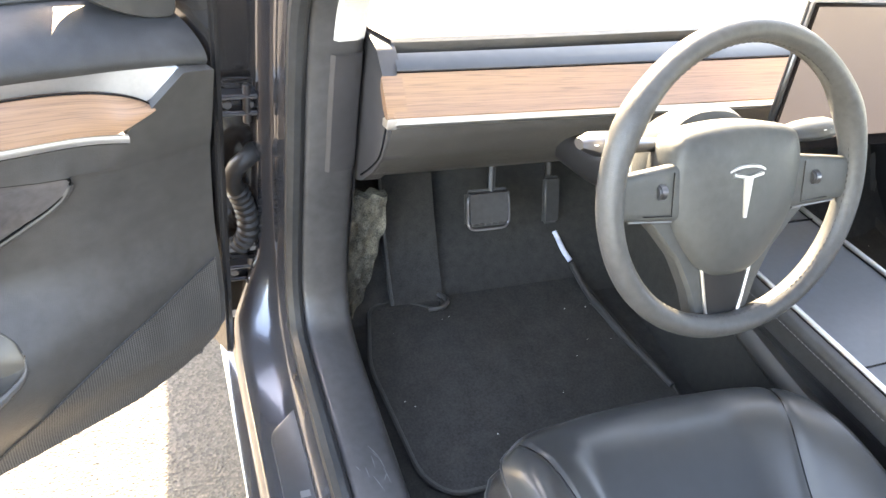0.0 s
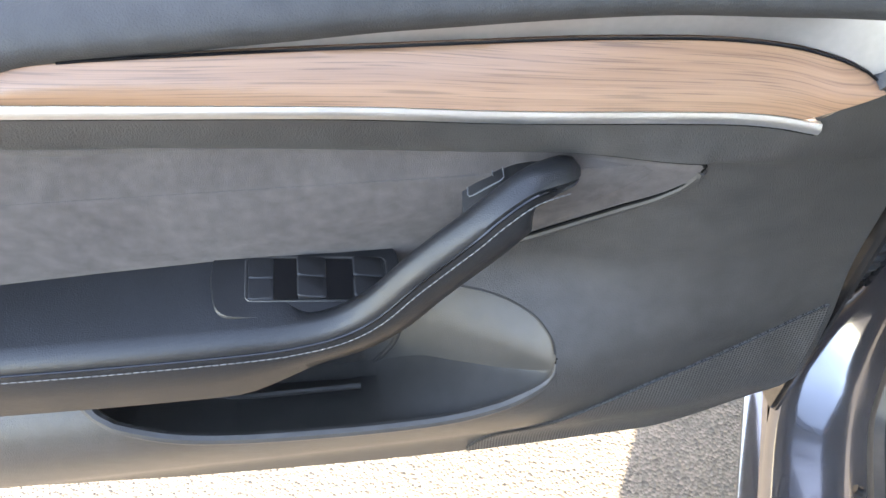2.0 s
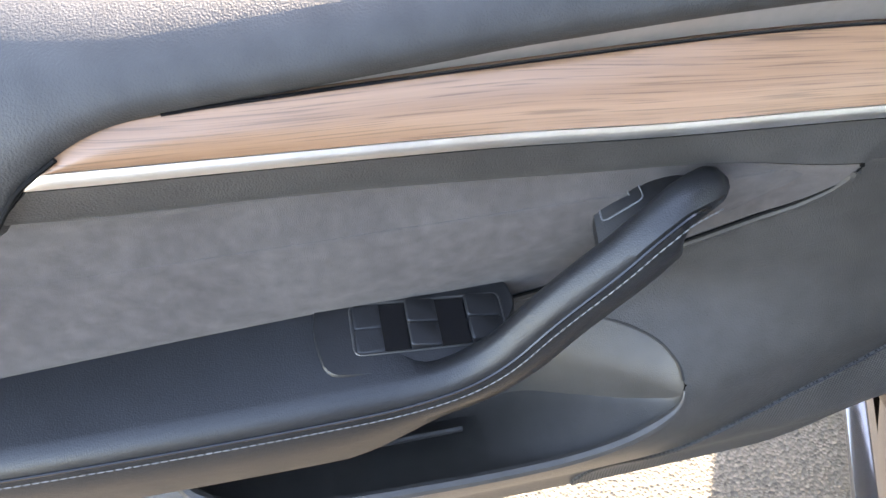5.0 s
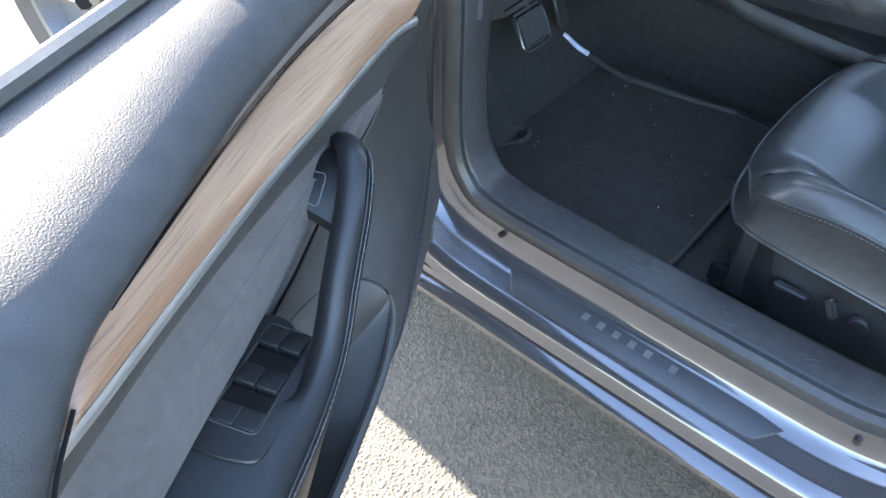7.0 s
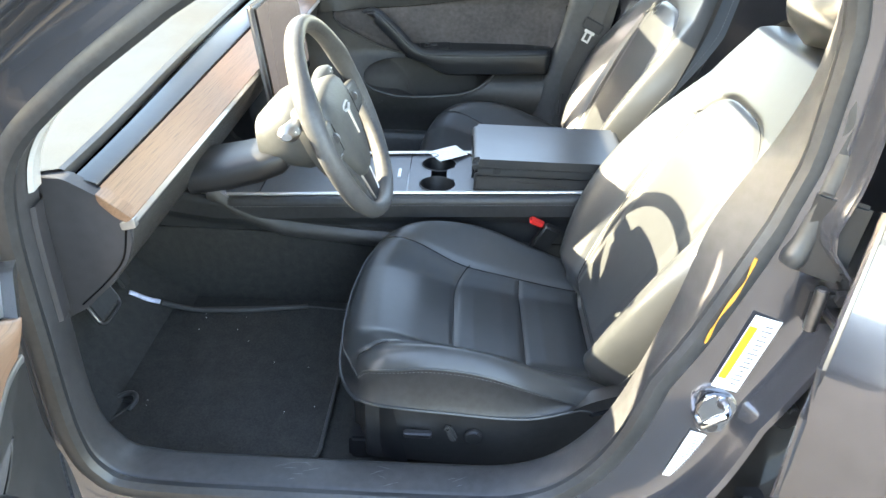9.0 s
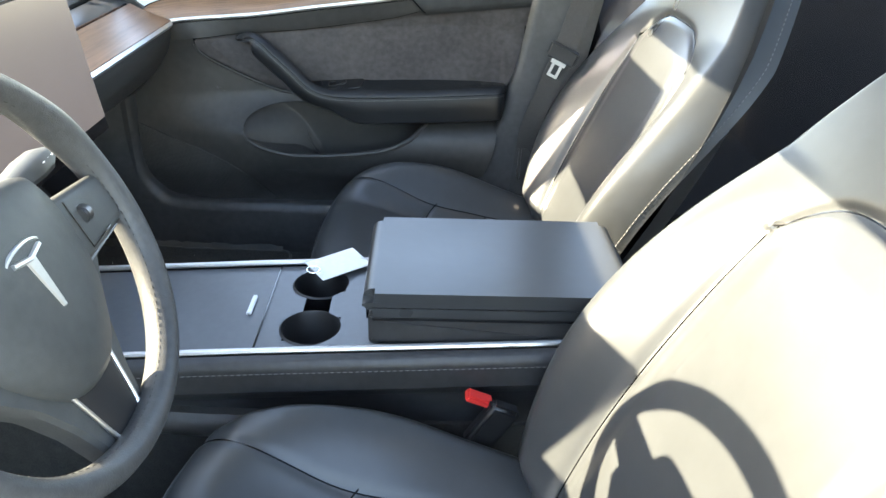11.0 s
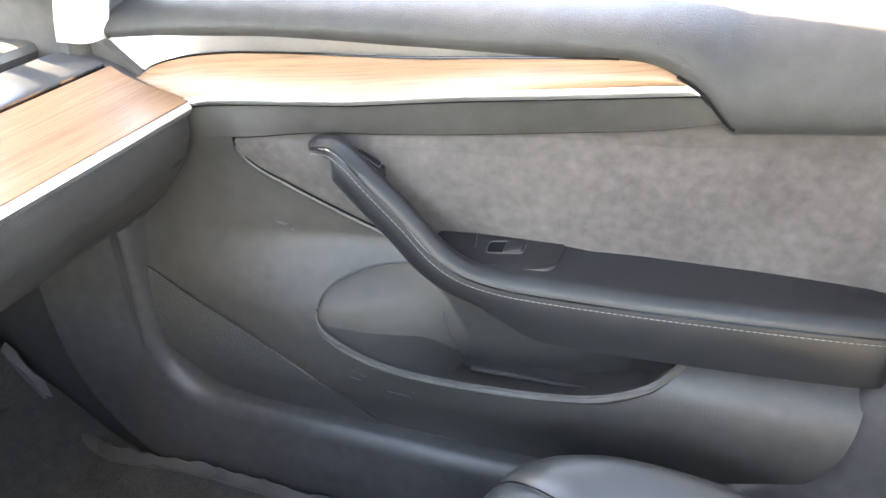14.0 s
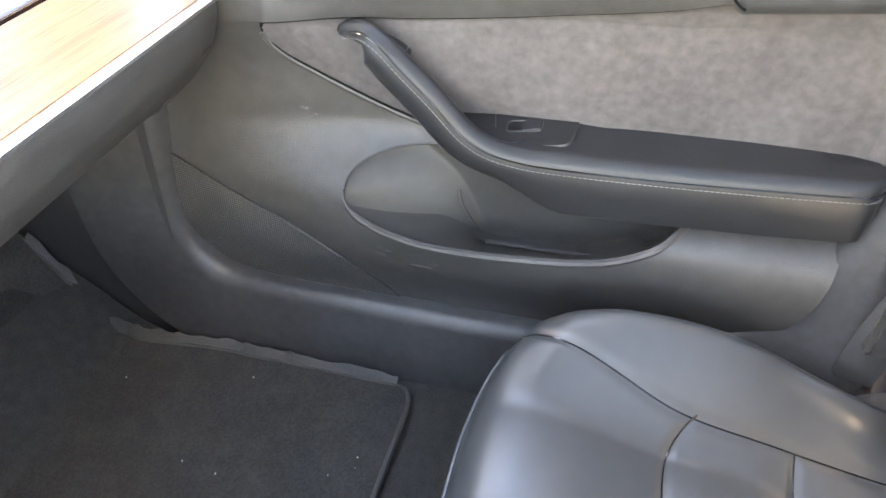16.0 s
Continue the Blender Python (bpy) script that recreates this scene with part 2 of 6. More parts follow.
def glass(name, tint=(1, 1, 1), rough=0.0):
    m = bpy.data.materials.new(name)
    m.use_nodes = True
    n, l = m.node_tree.nodes, m.node_tree.links
    n.clear()
    out, mixn, tr, gl = n.new("ShaderNodeOutputMaterial"), n.new("ShaderNodeMixShader"), n.new("ShaderNodeBsdfTransparent"), n.new("ShaderNodeBsdfGlossy")
    tr.inputs[0].default_value = (*tint, 1)
    gl.inputs["Roughness"].default_value = rough
    mixn.inputs[0].default_value = 0.07
    l.new(tr.outputs[0], mixn.inputs[1])
    l.new(gl.outputs[0], mixn.inputs[2])
    l.new(mixn.outputs[0], out.inputs[0])
    return m


GLASS_DARK = glass("dark_glass", (0.26, 0.28, 0.29))
GLASS_SCREEN = glass("laminated_screen_glass", (0.66, 0.70, 0.69))


# ---- building helpers ----
def thing(name, label, category, group="", kind="", at=(0, 0, 0)):
    ob = new(name)
    ob.location = at
    ob.empty_display_size = 0.05
    return tagged(ob, label, category, group, kind)


def part(name, data, material, parent=None, label="", smooth=True, flat_angle=None):
    """Links a mesh (bmesh or (verts, faces)) as one object under a thing or a part. Vertices are in car coordinates; the parent is at the origin unless it is a placed thing."""
    me = bpy.data.meshes.new(name)
    if isinstance(data, bmesh.types.BMesh):
        bmesh.ops.recalc_face_normals(data, faces=data.faces)
        data.to_mesh(me)
        data.free()
    else:
        bm = bmesh.new()
        vs = [bm.verts.new(v) for v in data[0]]
        for f in data[1]:
            try:
                bm.faces.new([vs[i] for i in f])
            except ValueError:
                pass
        bmesh.ops.remove_doubles(bm, verts=bm.verts, dist=0.00005)
        bmesh.ops.recalc_face_normals(bm, faces=bm.faces)
        bm.to_mesh(me)
        bm.free()
    me.materials.append(material)
    for p in me.polygons:
        p.use_smooth = smooth
    if smooth:
        me.set_sharp_from_angle(angle=radians(flat_angle or 38))
    ob = new(name, me)
    if parent is not None:
        ob.parent = parent
        if parent.type == 'EMPTY' and not parent.get("posed"):
            ob.matrix_parent_inverse = Matrix.Translation(-parent.location)
    if label:
        ob["label"] = label
    return ob


def lerp(pts, x):
    """Piecewise smooth value at x through (x, y) pairs."""
    if x <= pts[0][0]:
        return pts[0][1]
    for (a, ya), (b, yb) in zip(pts, pts[1:]):
        if x <= b:
            t = (x - a) / (b - a)
            return ya + (yb - ya) * t
    return pts[-1][1]


def smooth_curve(pts, n=8):
    """Catmull-Rom points through the given ones."""
    ps = [Vector(p) for p in pts]
    ps = [2 * ps[0] - ps[1]] + ps + [2 * ps[-1] - ps[-2]]
    out = []
    for i in range(1, len(ps) - 2):
        a, b, c, d = ps[i - 1:i + 3]
        for k in range(n):
            t = k / n
            out.append(0.5 * (2 * b + (c - a) * t + (2 * a - 5 * b + 4 * c - d) * t * t + (3 * b - a - 3 * c + d) * t ** 3))
    return out + [ps[-2]]


def spl(pts, x):
    """Smooth (Catmull-Rom) value at x through (x, y) pairs in rising x."""
    if x <= pts[0][0]:
        return pts[0][1]
    if x >= pts[-1][0]:
        return pts[-1][1]
    i = max(k for k in range(len(pts) - 1) if pts[k][0] <= x)
    (x1, y1), (x2, y2) = pts[i], pts[i + 1]
    x0, y0 = pts[i - 1] if i else (2 * x1 - x2, y1)
    x3, y3 = pts[i + 2] if i + 2 < len(pts) else (2 * x2 - x1, y2)
    t, h = (x - x1) / (x2 - x1), x2 - x1
    m1, m2 = (y2 - y0) / (x2 - x0) * h, (y3 - y1) / (x3 - x1) * h
    return (2 * t ** 3 - 3 * t * t + 1) * y1 + (t ** 3 - 2 * t * t + t) * m1 + (-2 * t ** 3 + 3 * t * t) * y2 + (t ** 3 - t * t) * m2


def step(a, b, x):
    t = max(0.0, min(1.0, (x - a) / (b - a)))
    return t * t * (3 - 2 * t)


def grid(fn, nu, nv, close_u=False):
    """A sheet of fn(s, t), s and t from 0 to 1."""
    verts = [fn(i / nu, j / nv) for i in range(nu + 1) for j in range(nv + 1)]
    w = nv + 1
    faces = [(i * w + j, (i + 1) * w + j, (i + 1) * w + j + 1, i * w + j + 1) for i in range(nu) for j in range(nv)]
    return verts, faces


def slab(fn, nu, nv, depth):
    """A sheet with a rim: its edge runs back by the vector depth (or depth(s, t))."""
    verts, faces = grid(fn, nu, nv)
    w = nv + 1
    ring = [i * w for i in range(nu + 1)] + [nu * w + j for j in range(1, nv + 1)] + [i * w + nv for i in range(nu - 1, -1, -1)] + [j for j in range(nv - 1, 0, -1)]
    base = len(verts)
    d = Vector(depth)
    verts = list(verts) + [tuple(Vector(verts[i]) + d) for i in ring]
    k = len(ring)
    faces = list(faces) + [(ring[a], base + a, base + (a + 1) % k, ring[(a + 1) % k]) for a in range(k)]
    faces.append(tuple(base + a for a in range(k)))
    return verts, faces


def loft(rings, cap=True):
    """A skin over closed rings of the same count."""
    n = len(rings[0])
    verts = [tuple(p) for r in rings for p in r]
    faces = [(i * n + j, (i + 1) * n + j, (i + 1) * n + (j + 1) % n, i * n + (j + 1) % n) for i in range(len(rings) - 1) for j in range(n)]
    if cap:
        faces += [tuple(range(n)), tuple((len(rings) - 1) * n + j for j in range(n))]
    return verts, faces


def tube(path, radius, n=10, cap=True, closed=False, flat=1.0, up=(0, 0, 1)):
    """A tube along points; radius a number or one per point; flat squeezes it across 'up'."""
    ps = [Vector(p) for p in path]
    rings = []
    k = len(ps)
    for i, p in enumerate(ps):
        a, b = (ps[i - 1], ps[(i + 1) % k]) if closed else (ps[max(0, i - 1)], ps[min(k - 1, i + 1)])
        t = (b - a).normalized()
        x = t.cross(Vector(up))
        x = x.normalized() if x.length > 1e-4 else t.orthogonal().normalized()
        y = x.cross(t)
        r = radius[i] if isinstance(radius, (list, tuple)) else radius
        rings.append([p + x * r * math.cos(2 * math.pi * j / n) + y * r * flat * math.sin(2 * math.pi * j / n) for j in range(n)])
    if closed:
        rings.append(rings[0])
    return loft(rings, cap and not closed)


def rbox(c, size, bevel=0.004, rot=None, seg=2):
    """A box with rounded edges, centred at c."""
    bm = bmesh.new()
    bmesh.ops.create_cube(bm, size=1.0)
    bmesh.ops.scale(bm, vec=size, verts=bm.verts)
    if bevel:
        bmesh.ops.bevel(bm, geom=bm.edges, offset=min(bevel, min(size) * 0.45), segments=seg, affect='EDGES')
    if rot is not None:
        bmesh.ops.rotate(bm, cent=(0, 0, 0), matrix=rot, verts=bm.verts)
    bmesh.ops.translate(bm, vec=c, verts=bm.verts)
    return bm


def prism(outline, axis, a, b, bevel=0.0):
    """A closed outline of 2D points, drawn out along an axis from a to b. axis x: points are (y, z); y: (x, z); z: (x, y)."""
    def at(p, w):
        return {"x": (w, p[0], p[1]), "y": (p[0], w, p[1]), "z": (p[0], p[1], w)}[axis]
    bm = bmesh.new()
    lo = [bm.verts.new(at(p, a)) for p in outline]
    hi = [bm.verts.new(at(p, b)) for p in outline]
    n = len(outline)
    bm.faces.new(lo)
    bm.faces.new(hi)
    for i in range(n):
        bm.faces.new((lo[i], lo[(i + 1) % n], hi[(i + 1) % n], hi[i]))
    if bevel:
        es = [e for e in bm.edges if (e.verts[0] in lo) == (e.verts[1] in lo)]
        bmesh.ops.bevel(bm, geom=es, offset=bevel, segments=2, affect='EDGES')
    return bm


def round_poly(pts, r, n=5):
    """The outline with its corners rounded."""
    out = []
    k = len(pts)
    for i in range(k):
        p, a, b = Vector(pts[i]), Vector(pts[i - 1]), Vector(pts[(i + 1) % k])
        da, db = (a - p), (b - p)
        ra = min(r, da.length * 0.45, db.length * 0.45)
        s, e = p + da.normalized() * ra, p + db.normalized() * ra
        for j in range(n + 1):
            t = j / n
            out.append(tuple((1 - t) ** 2 * s + 2 * t * (1 - t) * p + t * t * e))
    return out


def cyl(c, axis, r, h, n=24, bevel=0.002):
    bm = bmesh.new()
    bmesh.ops.create_cone(bm, cap_ends=True, segments=n, radius1=r, radius2=r, depth=h)
    if bevel:
        bmesh.ops.bevel(bm, geom=[e for e in bm.edges if len(e.link_faces) == 2 and any(len(f.verts) > 4 for f in e.link_faces)], offset=bevel, segments=2, affect='EDGES')
    q = Vector((0, 0, 1)).rotation_difference(Vector(axis).normalized()).to_matrix()
    bmesh.ops.rotate(bm, cent=(0, 0, 0), matrix=q, verts=bm.verts)
    bmesh.ops.translate(bm, vec=c, verts=bm.verts)
    return bm


def join(*datas):
    """One (verts, faces) from several."""
    verts, faces = [], []
    for d in datas:
        if isinstance(d, bmesh.types.BMesh):
            d.verts.index_update()
            vs, fs = [tuple(v.co) for v in d.verts], [tuple(v.index for v in f.verts) for f in d.faces]
            d.free()
        else:
            vs, fs = d
        k = len(verts)
        verts += [tuple(v) for v in vs]
        faces += [tuple(i + k for i in f) for f in fs]
    return verts, faces


def stitches(path, length=0.005, gap=0.003, width=0.0008, lift=(0, 0, 0.0008)):
    """A row of short threads along a path, in one mesh."""
    ps = [Vector(p) + Vector(lift) for p in path]
    seg, out, pos = [], [], 0.0
    for a, b in zip(ps, ps[1:]):
        seg.append((pos, pos + (b - a).length, a, b))
        pos += (b - a).length

    def at(d):
        for s, e, a, b in seg:
            if d <= e:
                return a + (b - a) * ((d - s) / max(1e-9, e - s))
        return ps[-1]
    d = 0.0
    while d + length < pos:
        out.append(tube([at(d), at(d + length / 2), at(d + length)], [width * 0.6, width, width * 0.6], n=5))
        d += length + gap
    return join(*out)


# ---- ground ----
def build_ground():
    verts, faces = grid(lambda s, t: (-400 + 800 * s, -400 + 800 * t, 0), 8, 8)
    g = part("ground", (verts, faces), ASPHALT, None, smooth=False)
    tagged(g, "worn light grey asphalt with pale stone chips", "ground", kind="structure")


build_ground()

# ---- car body ----
car = thing("car_body", "dark grey metallic car body with open doors", "car")

# edge of the driver's door opening, as (y, z), going round
OPENING = [(-0.122, 1.093), (0.0, 1.0), (0.085, 0.915), (0.112, 0.82), (0.113, 0.64), (0.108, 0.47), (0.082, 0.395), (0.02, 0.364), (-0.2, 0.36), (-0.45, 0.361), (-0.56, 0.37),
           (-0.638, 0.415), (-0.70, 0.512), (-0.742, 0.68), (-0.766, 0.853), (-0.785, 1.0), (-0.79, 1.14), (-0.75, 1.25), (-0.60, 1.295), (-0.42, 1.255), (-0.27, 1.185)]


def opening_ring(side, section, n=6, pillar=None):
    """Sweeps a section of (x, distance outwards) round the door opening. side: -1 driver, 1 passenger."""
    closed = OPENING + OPENING[:1]
    pts = smooth_curve([(p[0], p[1], 0) for p in closed], n)[:-1]
    rings = []
    k = len(pts)
    for i, p in enumerate(pts):
        t = (pts[(i + 1) % k] - pts[i - 1]).normalized()
        out = Vector((t.y, -t.x, 0))
        if (p + out * 0.05 - Vector((-0.35, 0.75, 0))).length < (p - Vector((-0.35, 0.75, 0))).length:
            out = -out
        wide = step(0.60, 0.74, -p.x)               # the middle pillar's jamb is broader
        row = []
        for i2, (x, d) in enumerate(section):
            if pillar:
                px, pd = pillar[i2]
                x, d = x + (px - x) * wide, d + (pd * (1 - 0.75 * step(0.80, 0.90, p.y)) - d) * wide
            if d >= 0.1 and x > -0.72 and p.y > 0.88 and p.x > -0.65:
                d = 0.05                   # narrow beside the screen
            if x > -0.75:
                d += 0.020 * step(0.70, 0.80, -p.x)
                if side < 0:               # the pillar's inner edge leans back towards the roof
                    d += 0.050 * step(0.80, 1.05, p.y) * step(0.66, 0.74, -p.x)
            else:                          # the seal lies further back on the pillar
                d += lerp([(0.62, 0.0), (0.70, 0.020), (0.80, 0.042), (0.875, 0.058), (0.96, 0.066), (1.10, 0.055), (1.25, 0.02)], p.y) * step(0.60, 0.72, -p.x)
            if x < -0.832:
                x = -0.832 + (x + 0.832) * (1 - 0.62 * step(0.03, 0.11, p.x) * step(0.36, 0.46, p.y))      # narrower beside the front hinges
            if side > 0:                   # the screen pillar leans in above the belt
                x += 0.31 * max(0.0, (p + out * d).y - 0.93) * step(-0.66, -0.42, p.x)
            row.append((side * -x, (p + out * d).x, (p + out * d).y))
        rings.append(row)
    w = len(section)
    verts = [q for r in rings for q in r]
    faces = [(i * w + j, ((i + 1) % k) * w + j, ((i + 1) % k) * w + j + 1, i * w + j + 1) for i in range(k) for j in range(w - 1)]
    return verts, faces


def build_openings():
    for side in (-1, 1):
        part("opening_trim", opening_ring(side, [(-0.712, 0.14), (-0.728, 0.02), (-0.735, 0.004), (-0.745, -0.002), (-0.80, -0.006), (-0.806, -0.003), (-0.81, 0.004)]), TRIM, car, "dark grey scuffed plastic opening trim")
        ring = [(-0.81, 0.006), (-0.809, -0.006), (-0.815, -0.013), (-0.824, -0.014), (-0.832, -0.007), (-0.834, 0.004), (-0.830, 0.014)]
        part("door_seal", opening_ring(side, ring), RUBBER, car, "soft black rubber door seal")
        part("door_jamb", opening_ring(side, [(-0.829, 0.010), (-0.832, 0.03), (-0.835, 0.05), (-0.845, 0.062), (-0.86, 0.068), (-0.888, 0.073), (-0.902, 0.078), (-0.909, 0.088), (-0.912, 0.105)], pillar=[(-0.829, 0.010), (-0.833, 0.035), (-0.837, 0.075), (-0.841, 0.100), (-0.850, 0.110), (-0.866, 0.118), (-0.878, 0.126), (-0.880, 0.134), (-0.80, 0.150)]), PAINT, car)
        def piece(section, test):
            """The stretch of a swept cover whose faces pass the test."""
            ring = opening_ring(side, section)
            keep = [f for f in ring[1] if all(test(ring[0][i]) for i in f)]
            used = sorted({i for f in keep for i in f})
            index = {i: k for k, i in enumerate(used)}
            return [ring[0][i] for i in used], [tuple(index[i] for i in f) for f in keep]
        part("pillar_cover", piece([(-0.726, 0.022), (-0.7345, 0.000), (-0.745, -0.007), (-0.770, -0.010), (-0.776, -0.006)], lambda p: p[1] > -0.55 and p[2] > 0.822), HEADLINER, car, "pale grey pillar cover")
        part("side_cover", piece([(-0.727, 0.020), (-0.7335, 0.001), (-0.745, -0.006), (-0.772, -0.0095), (-0.778, -0.0055)], lambda p: p[1] > 0.05 and 0.612 < p[2] < 0.832), CAP, car, "smooth dark side cover")
    # rocker under the sill
    for side in (-1, 1):
        sec = [(-0.909, 0.262), (-0.913, 0.252), (-0.905, 0.246), (-0.906, 0.243), (-0.922, 0.240), (-0.930, 0.232), (-0.930, 0.222), (-0.915, 0.205), (-0.908, 0.19), (-0.88, 0.175), (-0.7, 0.165)]
        part("rocker", grid(lambda s, t: (side * -lerp([(i / 10, p[0]) for i, p in enumerate(sec)], t), 0.30 - 2.2 * s, lerp([(i / 10, p[1]) for i, p in enumerate(sec)], t)), 20, 10), PAINT, car)
    # floor pan, firewall, tunnel
    part("floor_pan", rbox((0, -0.55, 0.21), (1.46, 2.3, 0.06), 0.01), CARPET, car, "black carpeted floor")
    part("footwell_slope", grid(lambda s, t: (-0.72 + 1.44 * s, 0.17 + 0.36 * t, 0.243 + 0.30 * t ** 1.4 + 0.02 * step(0.0, 0.3, t)), 24, 12), CARPET, car)
    part("firewall", rbox((0, 0.56, 0.55), (1.5, 0.04, 0.75), 0.01), PLASTIC_DARK, car)
    # roof with its headers, rear bulkhead, fenders and bonnet
    part("roof", grid(lambda s, t: ((-0.66 + 1.32 * s), -0.22 - 1.5 * t, 1.31 + 0.09 * math.sin(math.pi * s) + 0.05 * math.sin(math.pi * t)), 20, 12), GLASS_DARK, car, "dark tinted glass roof")
    part("roof_bar", rbox((0, -1.05, 1.385), (1.34, 0.10, 0.03), 0.01), HEADLINER, car)
    part("rear_bulkhead", rbox((0, -1.75, 0.75), (1.6, 0.06, 1.2), 0.02), PLASTIC_DARK, car)
    part("bonnet", grid(lambda s, t: (-0.86 + 1.72 * s, 0.78 + 1.1 * t, 0.86 + 0.06 * math.sin(math.pi * s) - 0.20 * t * t - 0.02 * t), 20, 12), PAINT, car)
    for side in (-1, 1):
        fv, ff = grid(lambda s, t: (side * (0.925 - 0.08 * t ** 3 - 0.02 * (1 - t)), 0.235 + 1.65 * s, 0.2 + (0.67 - 0.18 * s * s) * t), 66, 30)
        ff = [f for f in ff if math.hypot(sum(fv[i][1] for i in f) / 4 - 1.13, sum(fv[i][2] for i in f) / 4 - 0.34) > 0.375]
        used = sorted({i for f in ff for i in f})
        index = {i: k for k, i in enumerate(used)}
        part("fender", ([fv[i] for i in used], [tuple(index[i] for i in f) for f in ff]), PAINT, car)
        rp = part("side_repeater", rbox((side * 0.893, 0.40, 0.752), (0.022, 0.115, 0.034), 0.009, Euler((radians(6), 0, side * radians(-4))).to_matrix(), 3), SILVER_DARK, car, "slim metal side repeater with a lens")
        part("lens", cyl((side * 0.906, 0.375, 0.750), (side, 0, 0), 0.009, 0.004, 16, 0.001), GLOSS_BLACK, rp)
        part("arch_liner", tube([(side * 0.80, 1.13 + 0.385 * math.cos(math.pi * k / 16), 0.34 + 0.385 * math.sin(math.pi * k / 16)) for k in range(17)], 0.11, 8, flat=0.15, up=(1, 0, 0)), PLASTIC_DARK, car)
        prof = [(0.235, -0.10), (0.30, -0.115), (0.328, -0.10), (0.335, -0.07), (0.335, 0.07), (0.328, 0.10), (0.30, 0.115), (0.235, 0.10)]
        whl = part("front_wheel", loft([[(side * (0.80 + w), 1.13 + r * math.cos(2 * math.pi * k / 48), 0.335 + r * math.sin(2 * math.pi * k / 48)) for k in range(48)] for r, w in prof], False), RUBBER, car, "black tyre on a dark grey alloy wheel")
        rim = [[(side * (0.80 + w), 1.13 + r * math.cos(2 * math.pi * k / 48), 0.335 + r * math.sin(2 * math.pi * k / 48)) for k in range(48)] for r, w in ((0.235, 0.10), (0.225, 0.095), (0.215, 0.05), (0.06, 0.03), (0.01, 0.035))]
        part("rim", loft(rim, False), SILVER_DARK, whl)
        for k in range(5):
            a0 = 2 * math.pi * k / 5
            part("spoke", tube([(side * 0.845, 1.13 + 0.05 * math.cos(a0), 0.335 + 0.05 * math.sin(a0)), (side * 0.885, 1.13 + 0.22 * math.cos(a0), 0.335 + 0.22 * math.sin(a0))], [0.030, 0.020], 8), SILVER_DARK, whl)
        part("cowl_side", grid(lambda s, t: (side * (0.845 - 0.04 * t), 0.235 + 0.57 * s, 0.86 + 0.05 * t * (1 - s)), 8, 4), PAINT, car)
        # screen pillar
        part("screen_pillar", tube(smooth_curve([(side * 0.80, 0.72, 0.87), (side * 0.775, 0.30, 1.045), (side * 0.720, -0.02, 1.19), (side * 0.66, -0.24, 1.30)], 6), 0.043, n=16, flat=0.8), PAINT, car)
        part("inner_side", grid(lambda s, t: (side * 0.728, 0.12 + 0.45 * s, 0.22 + 0.62 * t), 6, 6), CAP, car)
    part("screen_header", rbox((0, -0.22, 1.315), (1.34, 0.07, 0.06), 0.015), HEADLINER, car)
    part("windscreen", grid(lambda s, t: ((-0.74 + 1.48 * s) * (1 - 0.11 * t), 0.74 - 0.94 * t + 0.06 * math.sin(math.pi * s) * (1 - t), 0.885 + 0.43 * t), 12, 12), GLASS_SCREEN, car)
    for side in (-1, 1):
        # added sun blocker: widened midway so the middle pillar's trim falls in shade
        def shade_strip(a, t):
            wide = lerp([(0, 0.02), (0.36, 0.025), (0.48, 0.070), (0.64, 0.070), (0.78, 0.030), (1, 0.02)], t)
            x = 0.74 * (1 - 0.11 * t) - wide * a
            return (side * x, 0.74 - 0.94 * t, 0.880 + 0.43 * t)
        part("screen_shade_trim", slab(shade_strip, 3, 24, (0, 0, -0.006)), CAP, car, "dark strip added along the screen edge to shade the door pillar")
    # passenger side: outer skin of body behind the doors
    part("rear_side", rbox((0.88, -1.35, 0.55), (0.05, 0.95, 0.75), 0.02), PAINT, car)
    part("side_rail", rbox((0.70, -0.95, 1.29), (0.10, 1.7, 0.09), 0.03), HEADLINER, car)
    part("side_rail", rbox((-0.72, -1.25, 1.33), (0.10, 0.9, 0.07), 0.03), HEADLINER, car)


build_openings()


# ---- doors ----
STRIP = [(-0.030, 0.778), (0.004, 0.784), (0.04, 0.788), (0.182, 0.801), (0.282, 0.816), (0.413, 0.835), (0.505, 0.849), (0.53, 0.852)]      # middle of the silver strip
STRIPV = [(-0.05, 0.004), (0.004, -0.005), (0.04, -0.009), (0.182, -0.013), (0.282, -0.012), (0.413, -0.006), (0.52, 0.0)]
LOW = [(-0.14, 0.730), (0.0, 0.740), (0.040, 0.746), (0.075, 0.750), (0.142, 0.759), (0.214, 0.764), (0.288, 0.771), (0.40, 0.788), (0.489, 0.805), (0.545, 0.822), (0.62, 0.829), (0.80, 0.846)]      # foot of the trim band
LOWV = [(-0.14, -0.016), (0.04, -0.012), (0.123, -0.022), (0.214, -0.029), (0.288, -0.033), (0.40, -0.030), (0.489, -0.020), (0.545, -0.009), (0.80, -0.006)]
WTOP = [(-0.056, 0.808), (-0.048, 0.814), (-0.03, 0.821), (0.0, 0.827), (0.047, 0.832), (0.125, 0.836), (0.182, 0.838), (0.248, 0.843), (0.313, 0.851), (0.392, 0.861), (0.44, 0.866), (0.472, 0.867), (0.490, 0.863), (0.508, 0.855)]
WTV = [(-0.056, -0.006), (-0.03, -0.014), (0.0, -0.024), (0.047, -0.032), (0.125, -0.038), (0.182, -0.040), (0.248, -0.037), (0.313, -0.029), (0.392, -0.018), (0.44, -0.012), (0.475, -0.008), (0.508, -0.002)]
